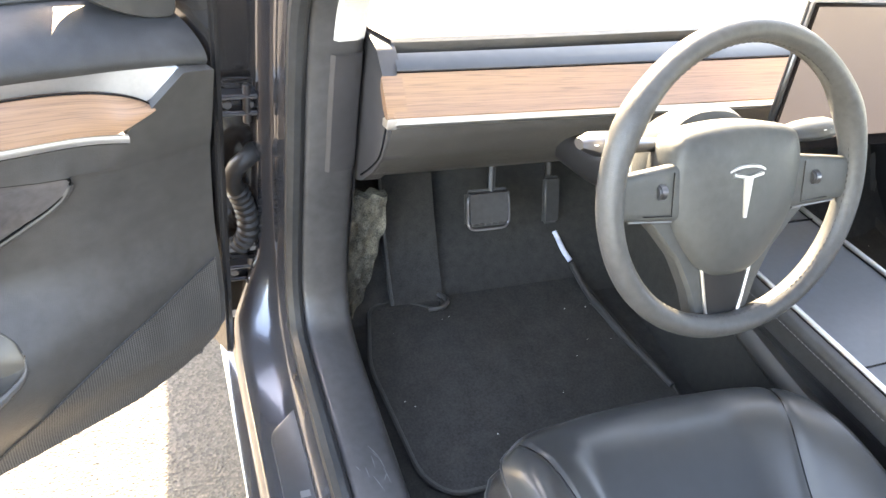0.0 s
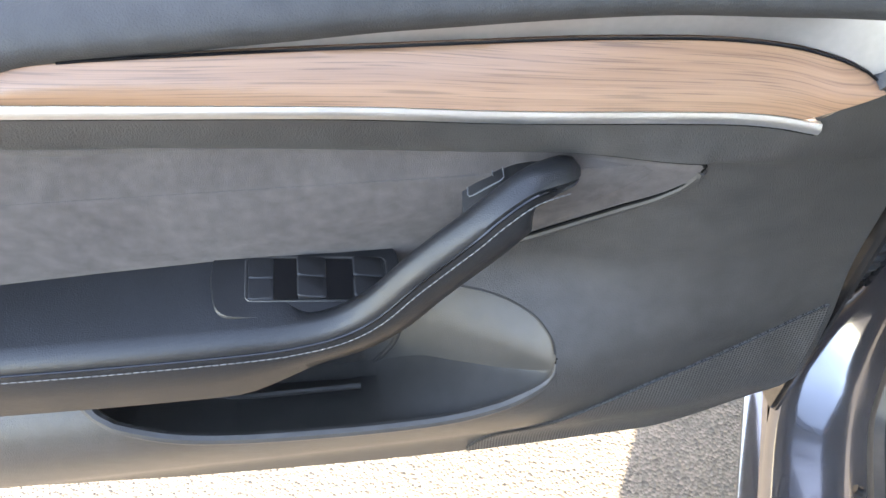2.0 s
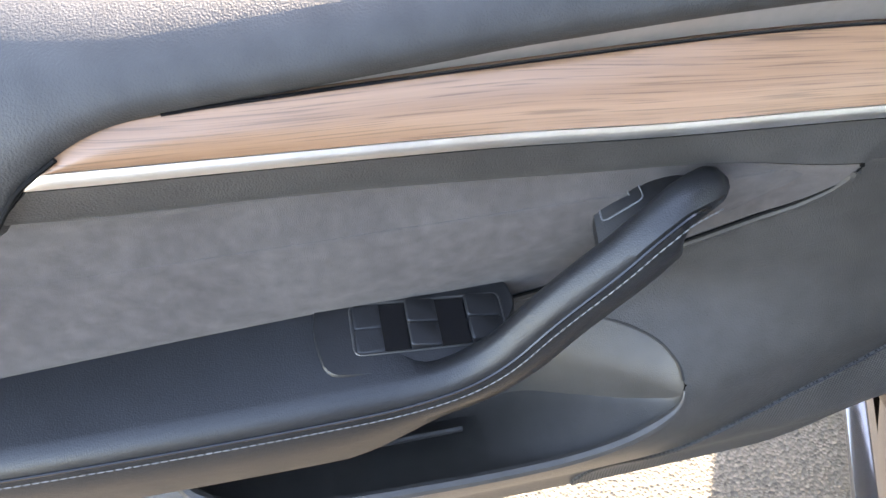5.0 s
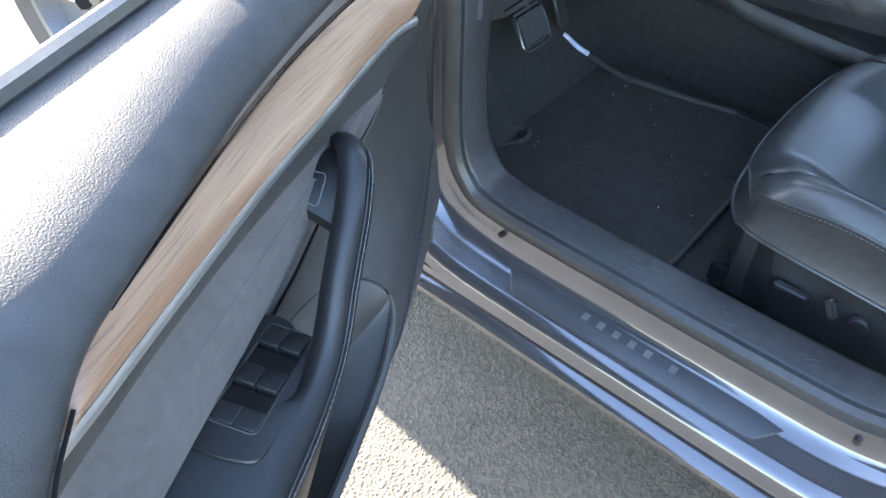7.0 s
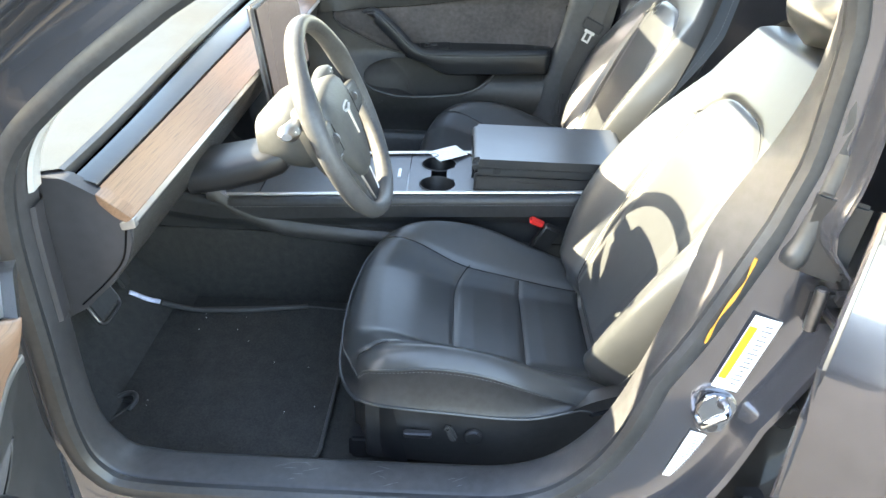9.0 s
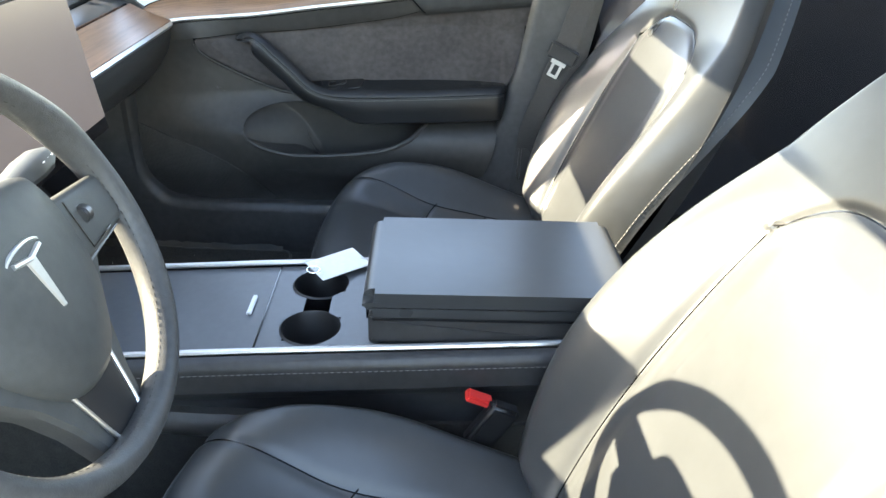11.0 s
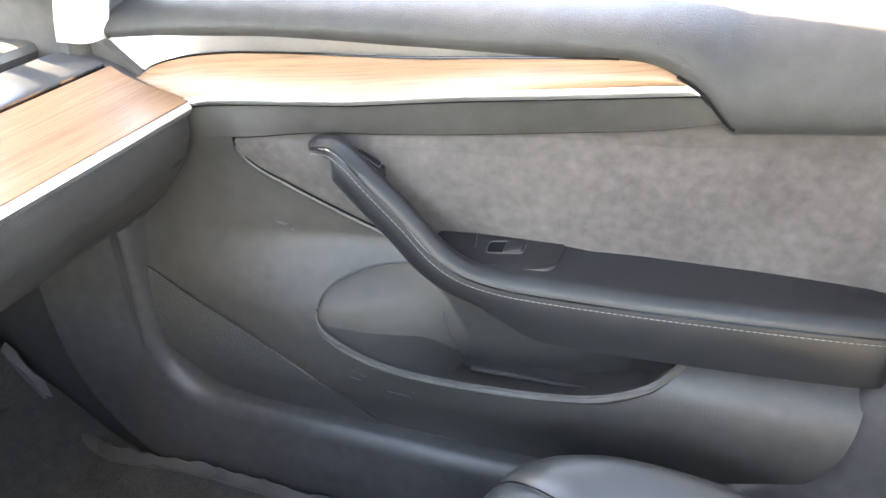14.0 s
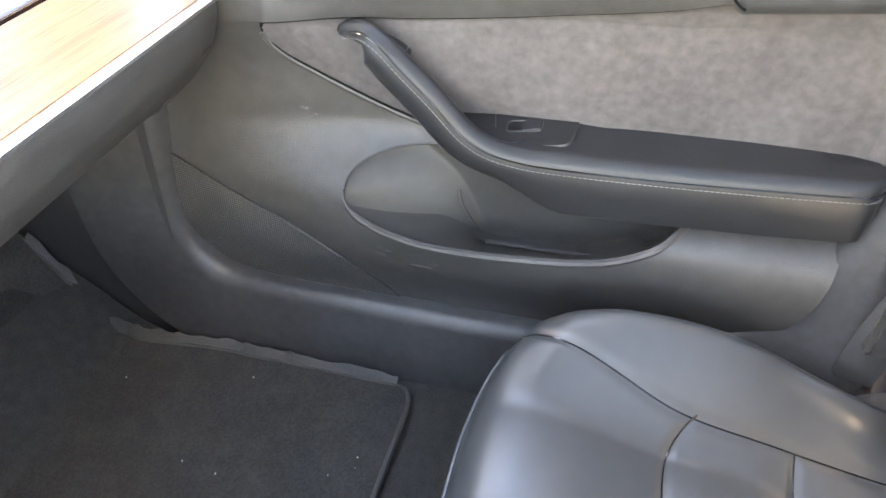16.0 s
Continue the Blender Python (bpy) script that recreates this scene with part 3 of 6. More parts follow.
PADLOW = [(-0.14, 0.836), (-0.097, 0.842), (-0.05, 0.847), (0.0, 0.851), (0.07, 0.855), (0.15, 0.857), (0.247, 0.8585), (0.313, 0.862), (0.376, 0.8665), (0.42, 0.869), (0.46, 0.8705), (0.475, 0.8685), (0.490, 0.864), (0.508, 0.8555), (0.520, 0.848), (0.547, 0.8215), (0.56, 0.8225), (0.62, 0.829), (0.82, 0.848)]
PADV = [(-0.14, -0.012), (0.0, -0.022), (0.10, -0.031), (0.247, -0.032), (0.313, -0.025), (0.392, -0.015), (0.475, -0.005), (0.52, 0.002), (0.60, 0.002), (0.80, 0.0)]
BELTZ = [(-0.15, 0.872), (-0.08, 0.882), (0.0, 0.893), (0.2, 0.902), (0.4, 0.914), (0.8, 0.940)]
REAR = [(0.34, 0.56), (0.365, 0.61), (0.392, 0.652), (0.43, 0.683), (0.494, 0.710), (0.589, 0.728), (0.65, 0.747), (0.70, 0.763), (0.779, 0.783), (0.84, 0.788), (0.95, 0.795), (1.3, 0.80)]      # rear edge of the door card, by height
DEEP = [(-0.14, -0.018), (0.0, -0.022), (0.05, -0.027), (0.09, -0.035), (0.14, -0.045), (0.20, -0.052), (0.28, -0.060), (0.41, -0.060), (0.56, -0.050), (0.68, -0.040), (0.78, -0.030)]      # hollow behind the armrest


def base_v(u, z):
    """How far the door card stands into the cabin."""
    low = 0.022 * step(-0.02, 0.22, u) * math.exp(-((z - 0.51) / 0.075) ** 2) + 0.012 * math.exp(-((z - 0.47) / 0.10) ** 2)
    low -= 0.016 * step(0.45, 0.36, z) + 0.014 * step(0.02, -0.13, u)
    top, foot = spl(LOW, u), spl(LOWV, u)
    high = foot + (spl(DEEP, u) - foot) * max(0.0, min(1.0, (top - z) / 0.065)) ** 0.55
    return low + (high - low) * step(0.535, 0.625, z)


def build_door(side, posed):
    """side 1: passenger's, shut. -1: driver's, which then swings out round its hinges."""
    def P(u, v, z):
        return (side * (0.75 - v), -min(u, spl(REAR, z)), z)

    def band(u0, u1, lo, hi, v, nu, nv, depth=0.01):
        def at(s, t):
            u = u0 + (u1 - u0) * s
            z = lo(u) + (hi(u) - lo(u)) * t
            return P(u, v(u, z, t), z)
        return slab(at, nu, nv, (side * depth, 0, 0))

    if side < 0:
        door = thing("driver_door", "open front door with oak strip, grey suede and black armrest", "car door")
    else:
        door = thing("passenger_door", "closed front door with oak strip, grey suede and black armrest", "car door")
    door["posed"] = 1
    bot = [(-0.13, 0.43), (-0.115, 0.392), (-0.085, 0.366), (-0.03, 0.352), (0.05, 0.344), (0.26, 0.338), (0.50, 0.354), (0.60, 0.370), (0.68, 0.393), (0.73, 0.432), (0.765, 0.51), (0.785, 0.60), (0.80, 0.64)]
    LIP = [(0.137, 0.549), (0.1375, 0.543), (0.139, 0.537), (0.143, 0.530), (0.149, 0.5245), (0.160, 0.518), (0.187, 0.507), (0.25, 0.494), (0.35, 0.496), (0.46, 0.511), (0.52, 0.537), (0.56, 0.569), (0.585, 0.576)]
    CUP = [(0.137, 0.549), (0.1375, 0.555), (0.139, 0.561), (0.143, 0.567), (0.149, 0.5735), (0.159, 0.580), (0.180, 0.589), (0.207, 0.5955), (0.24, 0.599), (0.30, 0.598), (0.36, 0.593), (0.40, 0.589), (0.585, 0.578)]
    split = lambda u: spl(LIP, u) if 0.137 < u < 0.585 else (0.549 if u <= 0.137 else 0.577)
    split2 = lambda u: spl(CUP, u) if 0.137 < u < 0.585 else (0.549 if u <= 0.137 else 0.577)
    SB = [(0.0400, 0.7385), (0.0405, 0.733), (0.043, 0.727), (0.050, 0.716), (0.072, 0.697), (0.11, 0.674), (0.148, 0.654), (0.184, 0.638), (0.223, 0.624), (0.30, 0.612), (0.785, 0.606)]
    ST = [(0.0400, 0.739), (0.043, 0.744), (0.050, 0.7465), (0.075, 0.749)]
    sued_hi = lambda u: min(spl(ST, u) if u < 0.075 else 9, spl(LOW, u) - 0.001)
    us = sorted([-0.13 + 0.930 * k / 172 for k in range(173)] + [0.1371 + 0.024 * (k / 24) ** 2 for k in range(25)])

    def sheet(lo, hi, nv):
        m = len(us) - 1

        def at(s, t):
            u = us[round(s * m)]
            z = lo(u) + (hi(u) - lo(u)) * t
            return P(u, base_v(u, z), z)
        return grid(at, m, nv)
    top_of = lambda u: spl(LOW, u) if u < 0.040 else spl(SB, u) + 0.003
    card = part("door_card", join(sheet(lambda u: spl(bot, u), split, 24), sheet(split2, top_of, 34)), PLASTIC, door, "grained dark plastic door card")
    # soft rolled lip of the pocket and the fine rim of its round front
    lipc = [P(u, base_v(u, spl(LIP, u)) - 0.001, spl(LIP, u)) for u in [0.1373 + 0.4447 * (i / 70) ** 2 for i in range(71)]]
    part("pocket_lip", tube(lipc, [0.0014 + 0.0041 * step(0, 20, i) for i in range(71)], 8), PLASTIC, card)
    cupc = [P(u, base_v(u, spl(CUP, u)) - 0.002, spl(CUP, u)) for u in [0.1372 + 0.295 * (i / 50) ** 2 for i in range(51)]]
    part("pocket_rim", tube(cupc, 0.0018, 6), PLASTIC_DARK, card)

    # inside of the pocket: a bowl at the front that falls into a deep bin
    def scoop(s, t):
        u = 0.1365 + 0.4505 * s ** 1.6
        lo, hi = split(u) - 0.003, split2(u) + 0.003
        z = lo + (hi - lo) * t
        floor = 0.045 * step(0.24, 0.33, u) * (1 - t) * (t > 0.01) * (1 - step(0.9, 1.0, s))
        crease = lerp([(0.47, 0.335), (0.51, 0.305), (0.55, 0.265), (0.58, 0.228), (0.60, 0.205)], z)
        v = base_v(u, z) - 0.003
        w = min(1.0, (u - 0.1365) / (crease - 0.1365)) ** 0.75 * (1 - step(0.50, 0.587, u))
        v += (-0.068 - v) * w * min(1.0, t / 0.03) * min(1.0, (1 - t) / 0.04)
        return P(u, v, z - floor)
    part("pocket_bin", grid(scoop, 120, 40), BIN, card)
    part("pocket_rib", tube([scoop(0.47 + 0.06 * (1 - k / 10) ** 2, 0.05 + 0.32 * k / 10) for k in range(11)], 0.0026, 8), BIN, card)
    part("bin_ledge", tube([P(0.315 + 0.19 * k / 8, -0.030, 0.470 + 0.004 * k / 8) for k in range(9)], 0.0032, 8), BIN, card)
    # speaker panel in the front lower corner, with a saw-toothed seam
    mesh_hi = [(-0.125, 0.556), (-0.108, 0.550), (-0.04, 0.524), (0.025, 0.500), (0.05, 0.489), (0.088, 0.470), (0.125, 0.446), (0.143, 0.430), (0.167, 0.404), (0.206, 0.356), (0.216, 0.342)]
    part("speaker_grille", band(-0.122, 0.212, lambda u: spl(bot, u) + 0.004, lambda u: max(spl(mesh_hi, u), spl(bot, u) + 0.005), lambda u, z, t: base_v(u, z) + 0.003, 60, 14, 0.01), SPEAKER, door, "perforated dark speaker panel")
    teeth = [P(u, base_v(u, spl(mesh_hi, u)) + 0.0032, spl(mesh_hi, u) + 0.0005) for u in [-0.12 + 0.328 * k / 50 for k in range(51)]]
    part("grille_edge", stitches(teeth, 0.0022, 0.0014, 0.0011, (0, 0, 0)), SPEAKER, door)
    part("grille_seam", tube([(x, y, z + 0.0016) for x, y, z in teeth], 0.0008, 5), PLASTIC_DARK, door)

    # suede inlay with a rounded tip
    def tip_u(s):
        return 0.0402 + 0.758 * s ** 1.8

    def inlay(s, t):
        u = tip_u(s)
        lo, hi = spl(SB, u), sued_hi(u)
        z = lo + (hi - lo) * t
        return P(u, base_v(u, z) + 0.003 * min(1, 12 * min(t, 1 - t)) + 0.0005, z)
    part("suede_inlay", slab(inlay, 120, 40, (side * 0.006, 0, 0)), SUEDE, door, "worn grey suede inlay")
    on = [tip_u(k / 80) for k in range(0, 50)]
    part("inlay_bead", tube([P(u, base_v(u, spl(SB, u)) + 0.001, spl(SB, u) - 0.003) for u in on], 0.0040, 8), PLASTIC, door)
    part("bead_seam", tube([P(u, base_v(u, spl(SB, u)) + 0.003, spl(SB, u) + 0.0010) for u in on], 0.0015, 6), GAP, door)
    part("inlay_seam", tube([P(tip_u(k / 60), base_v(tip_u(k / 60), sued_hi(tip_u(k / 60))) + 0.0032, sued_hi(tip_u(k / 60)) + 0.0004) for k in range(61)], 0.0017, 6), GAP, door)
    # band under the silver strip; at the front it closes the gap to the dashboard
    band_hi = lambda u: spl(STRIP, u) - 0.0060 - max(0.0, (u - 0.516) * 0.90) if u > -0.012 else min(0.776 + (-0.012 - u) * 0.80, spl(PADLOW, u) - 0.001)

    def band_v(u, z, t):
        foot = base_v(u, spl(LOW, u)) + (0.0 if u < 0.038 else 0.0035)
        return foot + (spl(STRIPV, u) - 0.001 - foot) * t ** 0.8
    part("trim_band", band(-0.13, 0.546, lambda u: spl(LOW, u) - 0.0005, lambda u: max(spl(LOW, u), band_hi(u)), band_v, 90, 8, 0.02), PLASTIC, door, "grained dark band under the strip")
    # silver strip, oak, upper silver wedge
    part("silver_strip", band(-0.024, 0.517, lambda u: spl(STRIP, u) - 0.0048, lambda u: spl(STRIP, u) + 0.0045 - max(0.0, (u - 0.509) * 1.1), lambda u, z, t: spl(STRIPV, u) + 0.004 - 0.35 * abs(z - spl(STRIP, u)), 70, 4, 0.02), SILVER, door, "satin silver strip")
    part("strip_seam", tube([P(-0.022 + 0.538 * k / 40, spl(STRIPV, -0.022 + 0.538 * k / 40) + 0.0008, spl(STRIP, -0.022 + 0.538 * k / 40) - 0.0056) for k in range(41)], 0.0010, 5), GLOSS_BLACK, door)
    wood_lo = lambda u: spl(STRIP, u) + 0.0050 if u > -0.012 else spl(STRIP, -0.012) + 0.0050 + (-0.012 - u) * 0.48

    def wood_v(u, z, t):
        foot = spl(STRIPV, u) + 0.002
        return foot + (spl(WTV, u) - foot) * t + 0.0035 * math.sin(math.pi * t)
    oak = part("oak_strip", band(-0.056, 0.508, wood_lo, lambda u: max(spl(WTOP, u), wood_lo(u) + 0.0004), wood_v, 110, 12, 0.02), OAK, door, "matt open-pore oak strip")
    grain(oak, lambda c: (-c.y, c.z - spl(STRIP, -c.y), 0.0))
    wedge_lo = lambda u: spl(WTOP, u) + 0.0016 if u > -0.055 else min(0.8096 + (-0.055 - u) * 0.80, spl(PADLOW, u) - 0.0005)
    part("silver_wedge", band(-0.094, 0.452, wedge_lo, lambda u: max(spl(PADLOW, u), wedge_lo(u) + 0.0003), lambda u, z, t: spl(WTV, u) - 0.003 + (spl(PADV, u) - 0.002 - spl(WTV, u) + 0.003) * t, 80, 6, 0.02), SILVER_WEDGE, door, "satin grey metal wedge")
    part("wood_seam", tube([P(u, spl(WTV, u) + 0.0004, spl(WTOP, u) + 0.0010) for u in [-0.055 + 0.50 * k / 60 for k in range(61)]], 0.0011, 5), GLOSS_BLACK, door)

    # upper pad: one soft roll from the trim up and over to the window
    def pad(s, t):
        u = -0.13 + 0.925 * s
        lo, top, v0 = spl(PADLOW, u), spl(BELTZ, u), spl(PADV, u)
        a = t * math.pi / 2
        z = lo + (top - lo) * math.sin(a) ** 0.92
        v = v0 + 0.004 * math.sin(min(1.0, t * 7) * math.pi / 2) - (0.122 + v0) * (1 - math.cos(a) ** 0.85)
        return P(u, v, z)
    part("upper_pad", slab(pad, 110, 28, (side * 0.01, 0, -0.01)), PAD, door, "soft grained dark upper pad")
    part("pad_gap", tube([P(u, spl(PADV, u) + 0.002, spl(PADLOW, u) - 0.0012) for u in [0.496 + 0.054 * k / 20 for k in range(21)]], 0.0013, 6), GAP, door)
    seal = [P(-0.10 + 0.89 * i / 12, -0.120, spl(BELTZ, -0.10 + 0.89 * i / 12) + 0.003) for i in range(13)]
    part("window_seal", tube(seal, 0.009, 8), RUBBER, door)

    # dark tube down the card's rear edge, added as the gap's shadow line
    gap = [P(0.81, -0.010, 0.43 + 0.415 * k / 40) for k in range(41)]
    part("gap_shade", tube([(x, y - 0.004, z) for x, y, z in gap], 0.0065, 8), RUBBER, door, "black line standing for the shade in the door gap")
    # outer skin and edges
    def skin(s, t):
        u = -0.155 + 0.985 * s
        z = 0.30 + (spl(BELTZ, u) - 0.304) * t
        return P(u, -0.126 - 0.065 * (1 - t ** 4), z - 0.030 * t)
    part("outer_skin", slab(skin, 20, 16, (-side * 0.004, 0, 0)), PAINT, door, "dark grey metallic outer skin")
    part("door_shell", join(rbox(P(-0.145, -0.09, 0.63), (0.15, 0.012, 0.58), 0.004), rbox(P(0.79, -0.09, 0.75), (0.14, 0.012, 0.34), 0.004), rbox(P(0.22, -0.09, 0.365), (0.13, 0.65, 0.012), 0.004)), PAINT_SHADED, door)

    # armrest: a level pad that bends up into a slim pull handle with a blunt tip
    ARMBACK = [(0.34, -0.052), (0.41, -0.060), (0.56, -0.050), (0.68, -0.040), (0.75, -0.024)]
    ARMTOP = [(0.27, 0.645), (0.41, 0.666), (0.50, 0.668), (0.61, 0.666), (0.70, 0.663), (0.75, 0.661)]
    EDGE_PTS = [(0.139, -0.002, 0.746), (0.149, 0.006, 0.751), (0.161, 0.013, 0.755), (0.173, 0.019, 0.757), (0.186, 0.024, 0.753), (0.200, 0.027, 0.743), (0.216, 0.029, 0.728), (0.255, 0.031, 0.692), (0.285, 0.033, 0.662), (0.312, 0.034, 0.645), (0.345, 0.035, 0.637), (0.39, 0.036, 0.635), (0.50, 0.037, 0.639), (0.62, 0.037, 0.646), (0.70, 0.035, 0.651), (0.722, 0.030, 0.652), (0.734, 0.016, 0.652)]
    pts = smooth_curve(EDGE_PTS, 6)
    rings = []
    for i, p in enumerate(pts):
        u, v, z = p
        d = pts[min(i + 1, len(pts) - 1)] - pts[max(i - 1, 0)]
        d = Vector((d.x, d.z)).normalized()
        n2 = Vector((-d.y, d.x))
        grip = 1 - step(0.33, 0.41, u)              # 1 on the handle, 0 on the armrest
        tip = min(1.0, max(0.0, (u - 0.138) / 0.008)) ** 0.5
        lo = 0.034 * min(1.0, 0.10 + (u - 0.139) / 0.055) * grip + 0.064 * (1 - grip)
        deep = (0.026 + 0.004 * step(0.20, 0.15, u)) * (0.80 + 0.20 * tip)
        back = (v - deep) * grip + (1 - grip) * (lerp(ARMBACK, u) - 0.004)
        hi = ((0.0085 + 0.004 * step(0.18, 0.24, u)) * grip + 0.015 * (1 - grip)) * (0.75 + 0.25 * tip)
        hb = hi * 0.85 * grip + (1 - grip) * (lerp(ARMTOP, u) - z)
        prof = [(v - 0.001, 0.0025), (v - 0.004, hi * 0.55), (v - 0.010, hi * 0.90), (v - 0.016 + 0.002 * grip, hi), (back + 0.006, hb), (back, hb - 0.005), (back, -lo * 0.6), (back + 0.006, -lo), (v - 0.010, -lo), (v - 0.003, -lo + 0.005 * min(1, lo / 0.02)), (v + 0.001, -lo * 0.5), (v + 0.0015, -min(0.008, lo * 0.4)), (v - 0.0005, -min(0.002, lo * 0.2))]
        rings.append([P(u + n2.x * dz, vv, z + n2.y * dz) for vv, dz in prof])
    mid = sum((Vector(q) for q in rings[0]), Vector()) / len(rings[0])
    rings.insert(0, [mid + (Vector(q) - mid) * 0.55 + Vector((0, 0.004, 0)) for q in rings[0]])
    part("armrest", loft(rings), ARM_VINYL, door, "black vinyl armrest with pull handle")
    st = [P(p[0] - 0.003 * (1 - step(0.28, 0.40, p[0])), p[1] + 0.0022, p[2] - 0.0052) for p in pts[5:]]
    part("stitching", stitches(st, 0.0046, 0.0012, 0.0006, (0, 0, 0)), THREAD, door, "pale grey stitching")
    part("arm_seam", tube([P(p[0] - 0.001 * (1 - step(0.28, 0.40, p[0])), p[1] + 0.0002, p[2] + 0.0002) for p in pts[10:]], 0.0010, 5), GLOSS_BLACK, door)

    # switch panel, let into the front of the armrest
    def zs(u, v):
        return 0.6655 + (u - 0.409) * 0.155 - (v + 0.054) * 0.17
    pan = round_poly([(0.270, -0.056), (0.300, -0.060), (0.409, -0.0595), (0.414, -0.020), (0.408, 0.012), (0.345, 0.015), (0.300, 0.008), (0.264, -0.030)], 0.012, 5)
    panel = part("switch_panel", loft([[P(u, v, zs(u, v) - 0.030) for u, v in pan], [P(u, v, zs(u, v) - 0.0005) for u, v in pan], [P(0.342 + (u - 0.342) * 0.985, -0.022 + (v + 0.022) * 0.975, zs(u, v) + 0.0010) for u, v in pan]]), PLASTIC_DARK, door, "black window switch panel")

    def cap(u0, u1, v0, v1, tall):
        """A rocker: its rear edge stands up, its front falls away."""
        o = round_poly([(u0, v0), (u1, v0), (u1, v1), (u0, v1)], 0.0025, 3)
        mid = ((u0 + u1) / 2, (v0 + v1) / 2)
        rise = lambda u: tall * (0.35 + 0.65 * (u - u0) / (u1 - u0))
        return loft([[P(u, v, zs(u, v) - 0.002) for u, v in o], [P(u, v, zs(u, v) + 0.0014 + rise(u)) for u, v in o], [P(mid[0] + (u - mid[0]) * 0.88, mid[1] + (v - mid[1]) * 0.93, zs(u, v) + 0.0022 + rise(u)) for u, v in o]])

    def frame_of(u0, u1, v0, v1):
        o = round_poly([(u0, v0), (u1, v0), (u1, v1), (u0, v1)], 0.006, 4)
        return tube([P(u, v, zs(u, v) + 0.0013) for u, v in o], 0.0008, 5, closed=True)

    def well(u0, u1, v0, v1):
        o = [(u0, v0), (u1, v0), (u1, v1), (u0, v1)]
        return loft([[P(u, v, zs(u, v) - 0.003) for u, v in o], [P(u, v, zs(u, v) + 0.0013) for u, v in o]])
    if side < 0:
        part("switch_bezel", frame_of(0.277, 0.3865, -0.0405, -0.0010), PLASTIC, panel, "thin grey bezel")
        for v0, v1 in ((-0.0390, -0.0210), (-0.0204, -0.0024)):
            part("window_switch", cap(0.3655, 0.3850, v0, v1, 0.0), PLASTIC_DARK, panel)
            part("window_switch", cap(0.3250, 0.3470, v0, v1, 0.0040), PLASTIC_DARK, panel)
            part("window_switch", cap(0.2790, 0.3035, v0, v1, 0.0040), PLASTIC_DARK, panel)
        part("switch_well", well(0.3470, 0.3655, -0.0390, -0.0024), GLOSS_BLACK, panel)
        part("switch_well", well(0.3035, 0.3250, -0.0390, -0.0024), GLOSS_BLACK, panel)
    else:
        part("switch_bezel", frame_of(0.331, 0.372, -0.0320, -0.0120), PLASTIC, panel, "thin grey bezel")
        part("window_switch", cap(0.350, 0.371, -0.0310, -0.0130, 0.002), PLASTIC_DARK, panel)
        part("switch_well", well(0.332, 0.349, -0.0305, -0.0135), GLOSS_BLACK, panel)
        part("blank_seam", tube([P(0.290, -0.050, zs(0.290, -0.050) + 0.0012), P(0.313, -0.050, zs(0.313, -0.050) + 0.0012), P(0.318, -0.020, zs(0.318, -0.020) + 0.0012)], 0.0008, 5), PLASTIC, panel)
    # release button on the black bridge between the handle's tip and the suede
    def bridge(a, b, lift=0.0):
        """a: from the handle's tip rearwards, b: from the handle back to the suede."""
        u = 0.150 + 0.064 * a + 0.004 * a * (1 - b)
        deep = 0.022 + 0.020 * min(1.0, a / 0.4)
        near = lerp([(0.145, 0.751), (0.16, 0.754), (0.18, 0.7495), (0.198, 0.737), (0.222, 0.714)], u)
        far = lerp([(0.145, 0.747), (0.165, 0.7465), (0.19, 0.7435), (0.205, 0.7395), (0.222, 0.731)], u)
        return P(u + 0.3 * lift, 0.002 - deep * b + 0.55 * lift, near + (far - near) * b ** 0.9 + 0.75 * lift)
    lock = part("lock_plate", slab(bridge, 24, 14, (side * 0.002, 0, -0.010)), PLASTIC_DARK, door, "black plastic bridge with the release button")
    part("lock_button", slab(lambda a, b: bridge(0.56 + 0.37 * a, 0.40 + 0.48 * b, 0.0010), 8, 8, (side * 0.001, 0, -0.002)), PLASTIC_DARK, lock)
    ring = round_poly([(0.55, 0.38), (0.94, 0.38), (0.94, 0.90), (0.55, 0.90)], 0.10, 4)
    part("lock_rim", tube([bridge(a, b, 0.0010) for a, b in ring], 0.0005, 5, closed=True), GREY_PRINT, lock)
    mark = [(0.66, 0.56), (0.66, 0.72), (0.76, 0.74), (0.82, 0.66), (0.76, 0.60)]
    part("lock_mark", tube([bridge(a, b, 0.0022) for a, b in mark], 0.0005, 5), GREY_PRINT, lock)
    if side < 0:
        # mirror triangle cover at the front of the window
        tri = round_poly([(-0.130, 0.868), (-0.095, 0.872), (-0.045, 0.893), (0.005, 0.935), (0.030, 1.0), (0.010, 1.06), (-0.06, 1.04), (-0.130, 0.97)], 0.03, 4)
        part("mirror_cover", loft([[P(u, -0.110, z) for u, z in tri], [P(u, -0.072, z) for u, z in tri], [P(-0.05 + (u + 0.05) * 0.94, -0.064, 0.96 + (z - 0.96) * 0.94) for u, z in tri]]), PLASTIC, door, "rounded dark plastic mirror cover")
        body = []
        for k in range(9):
            a = math.pi * k / 8
            r, off = max(0.05, math.sin(a)) ** 0.5, -math.cos(a) * 0.055
            body.append([P(-0.035 + off, -0.285 + 0.105 * r * math.copysign(abs(math.cos(b)) ** 0.6, math.cos(b)), 0.985 + 0.062 * r * math.copysign(abs(math.sin(b)) ** 0.6, math.sin(b))) for b in [2 * math.pi * j / 24 for j in range(24)]])
        mir = part("door_mirror", loft(body), PAINT, door, "dark grey outside mirror housing")
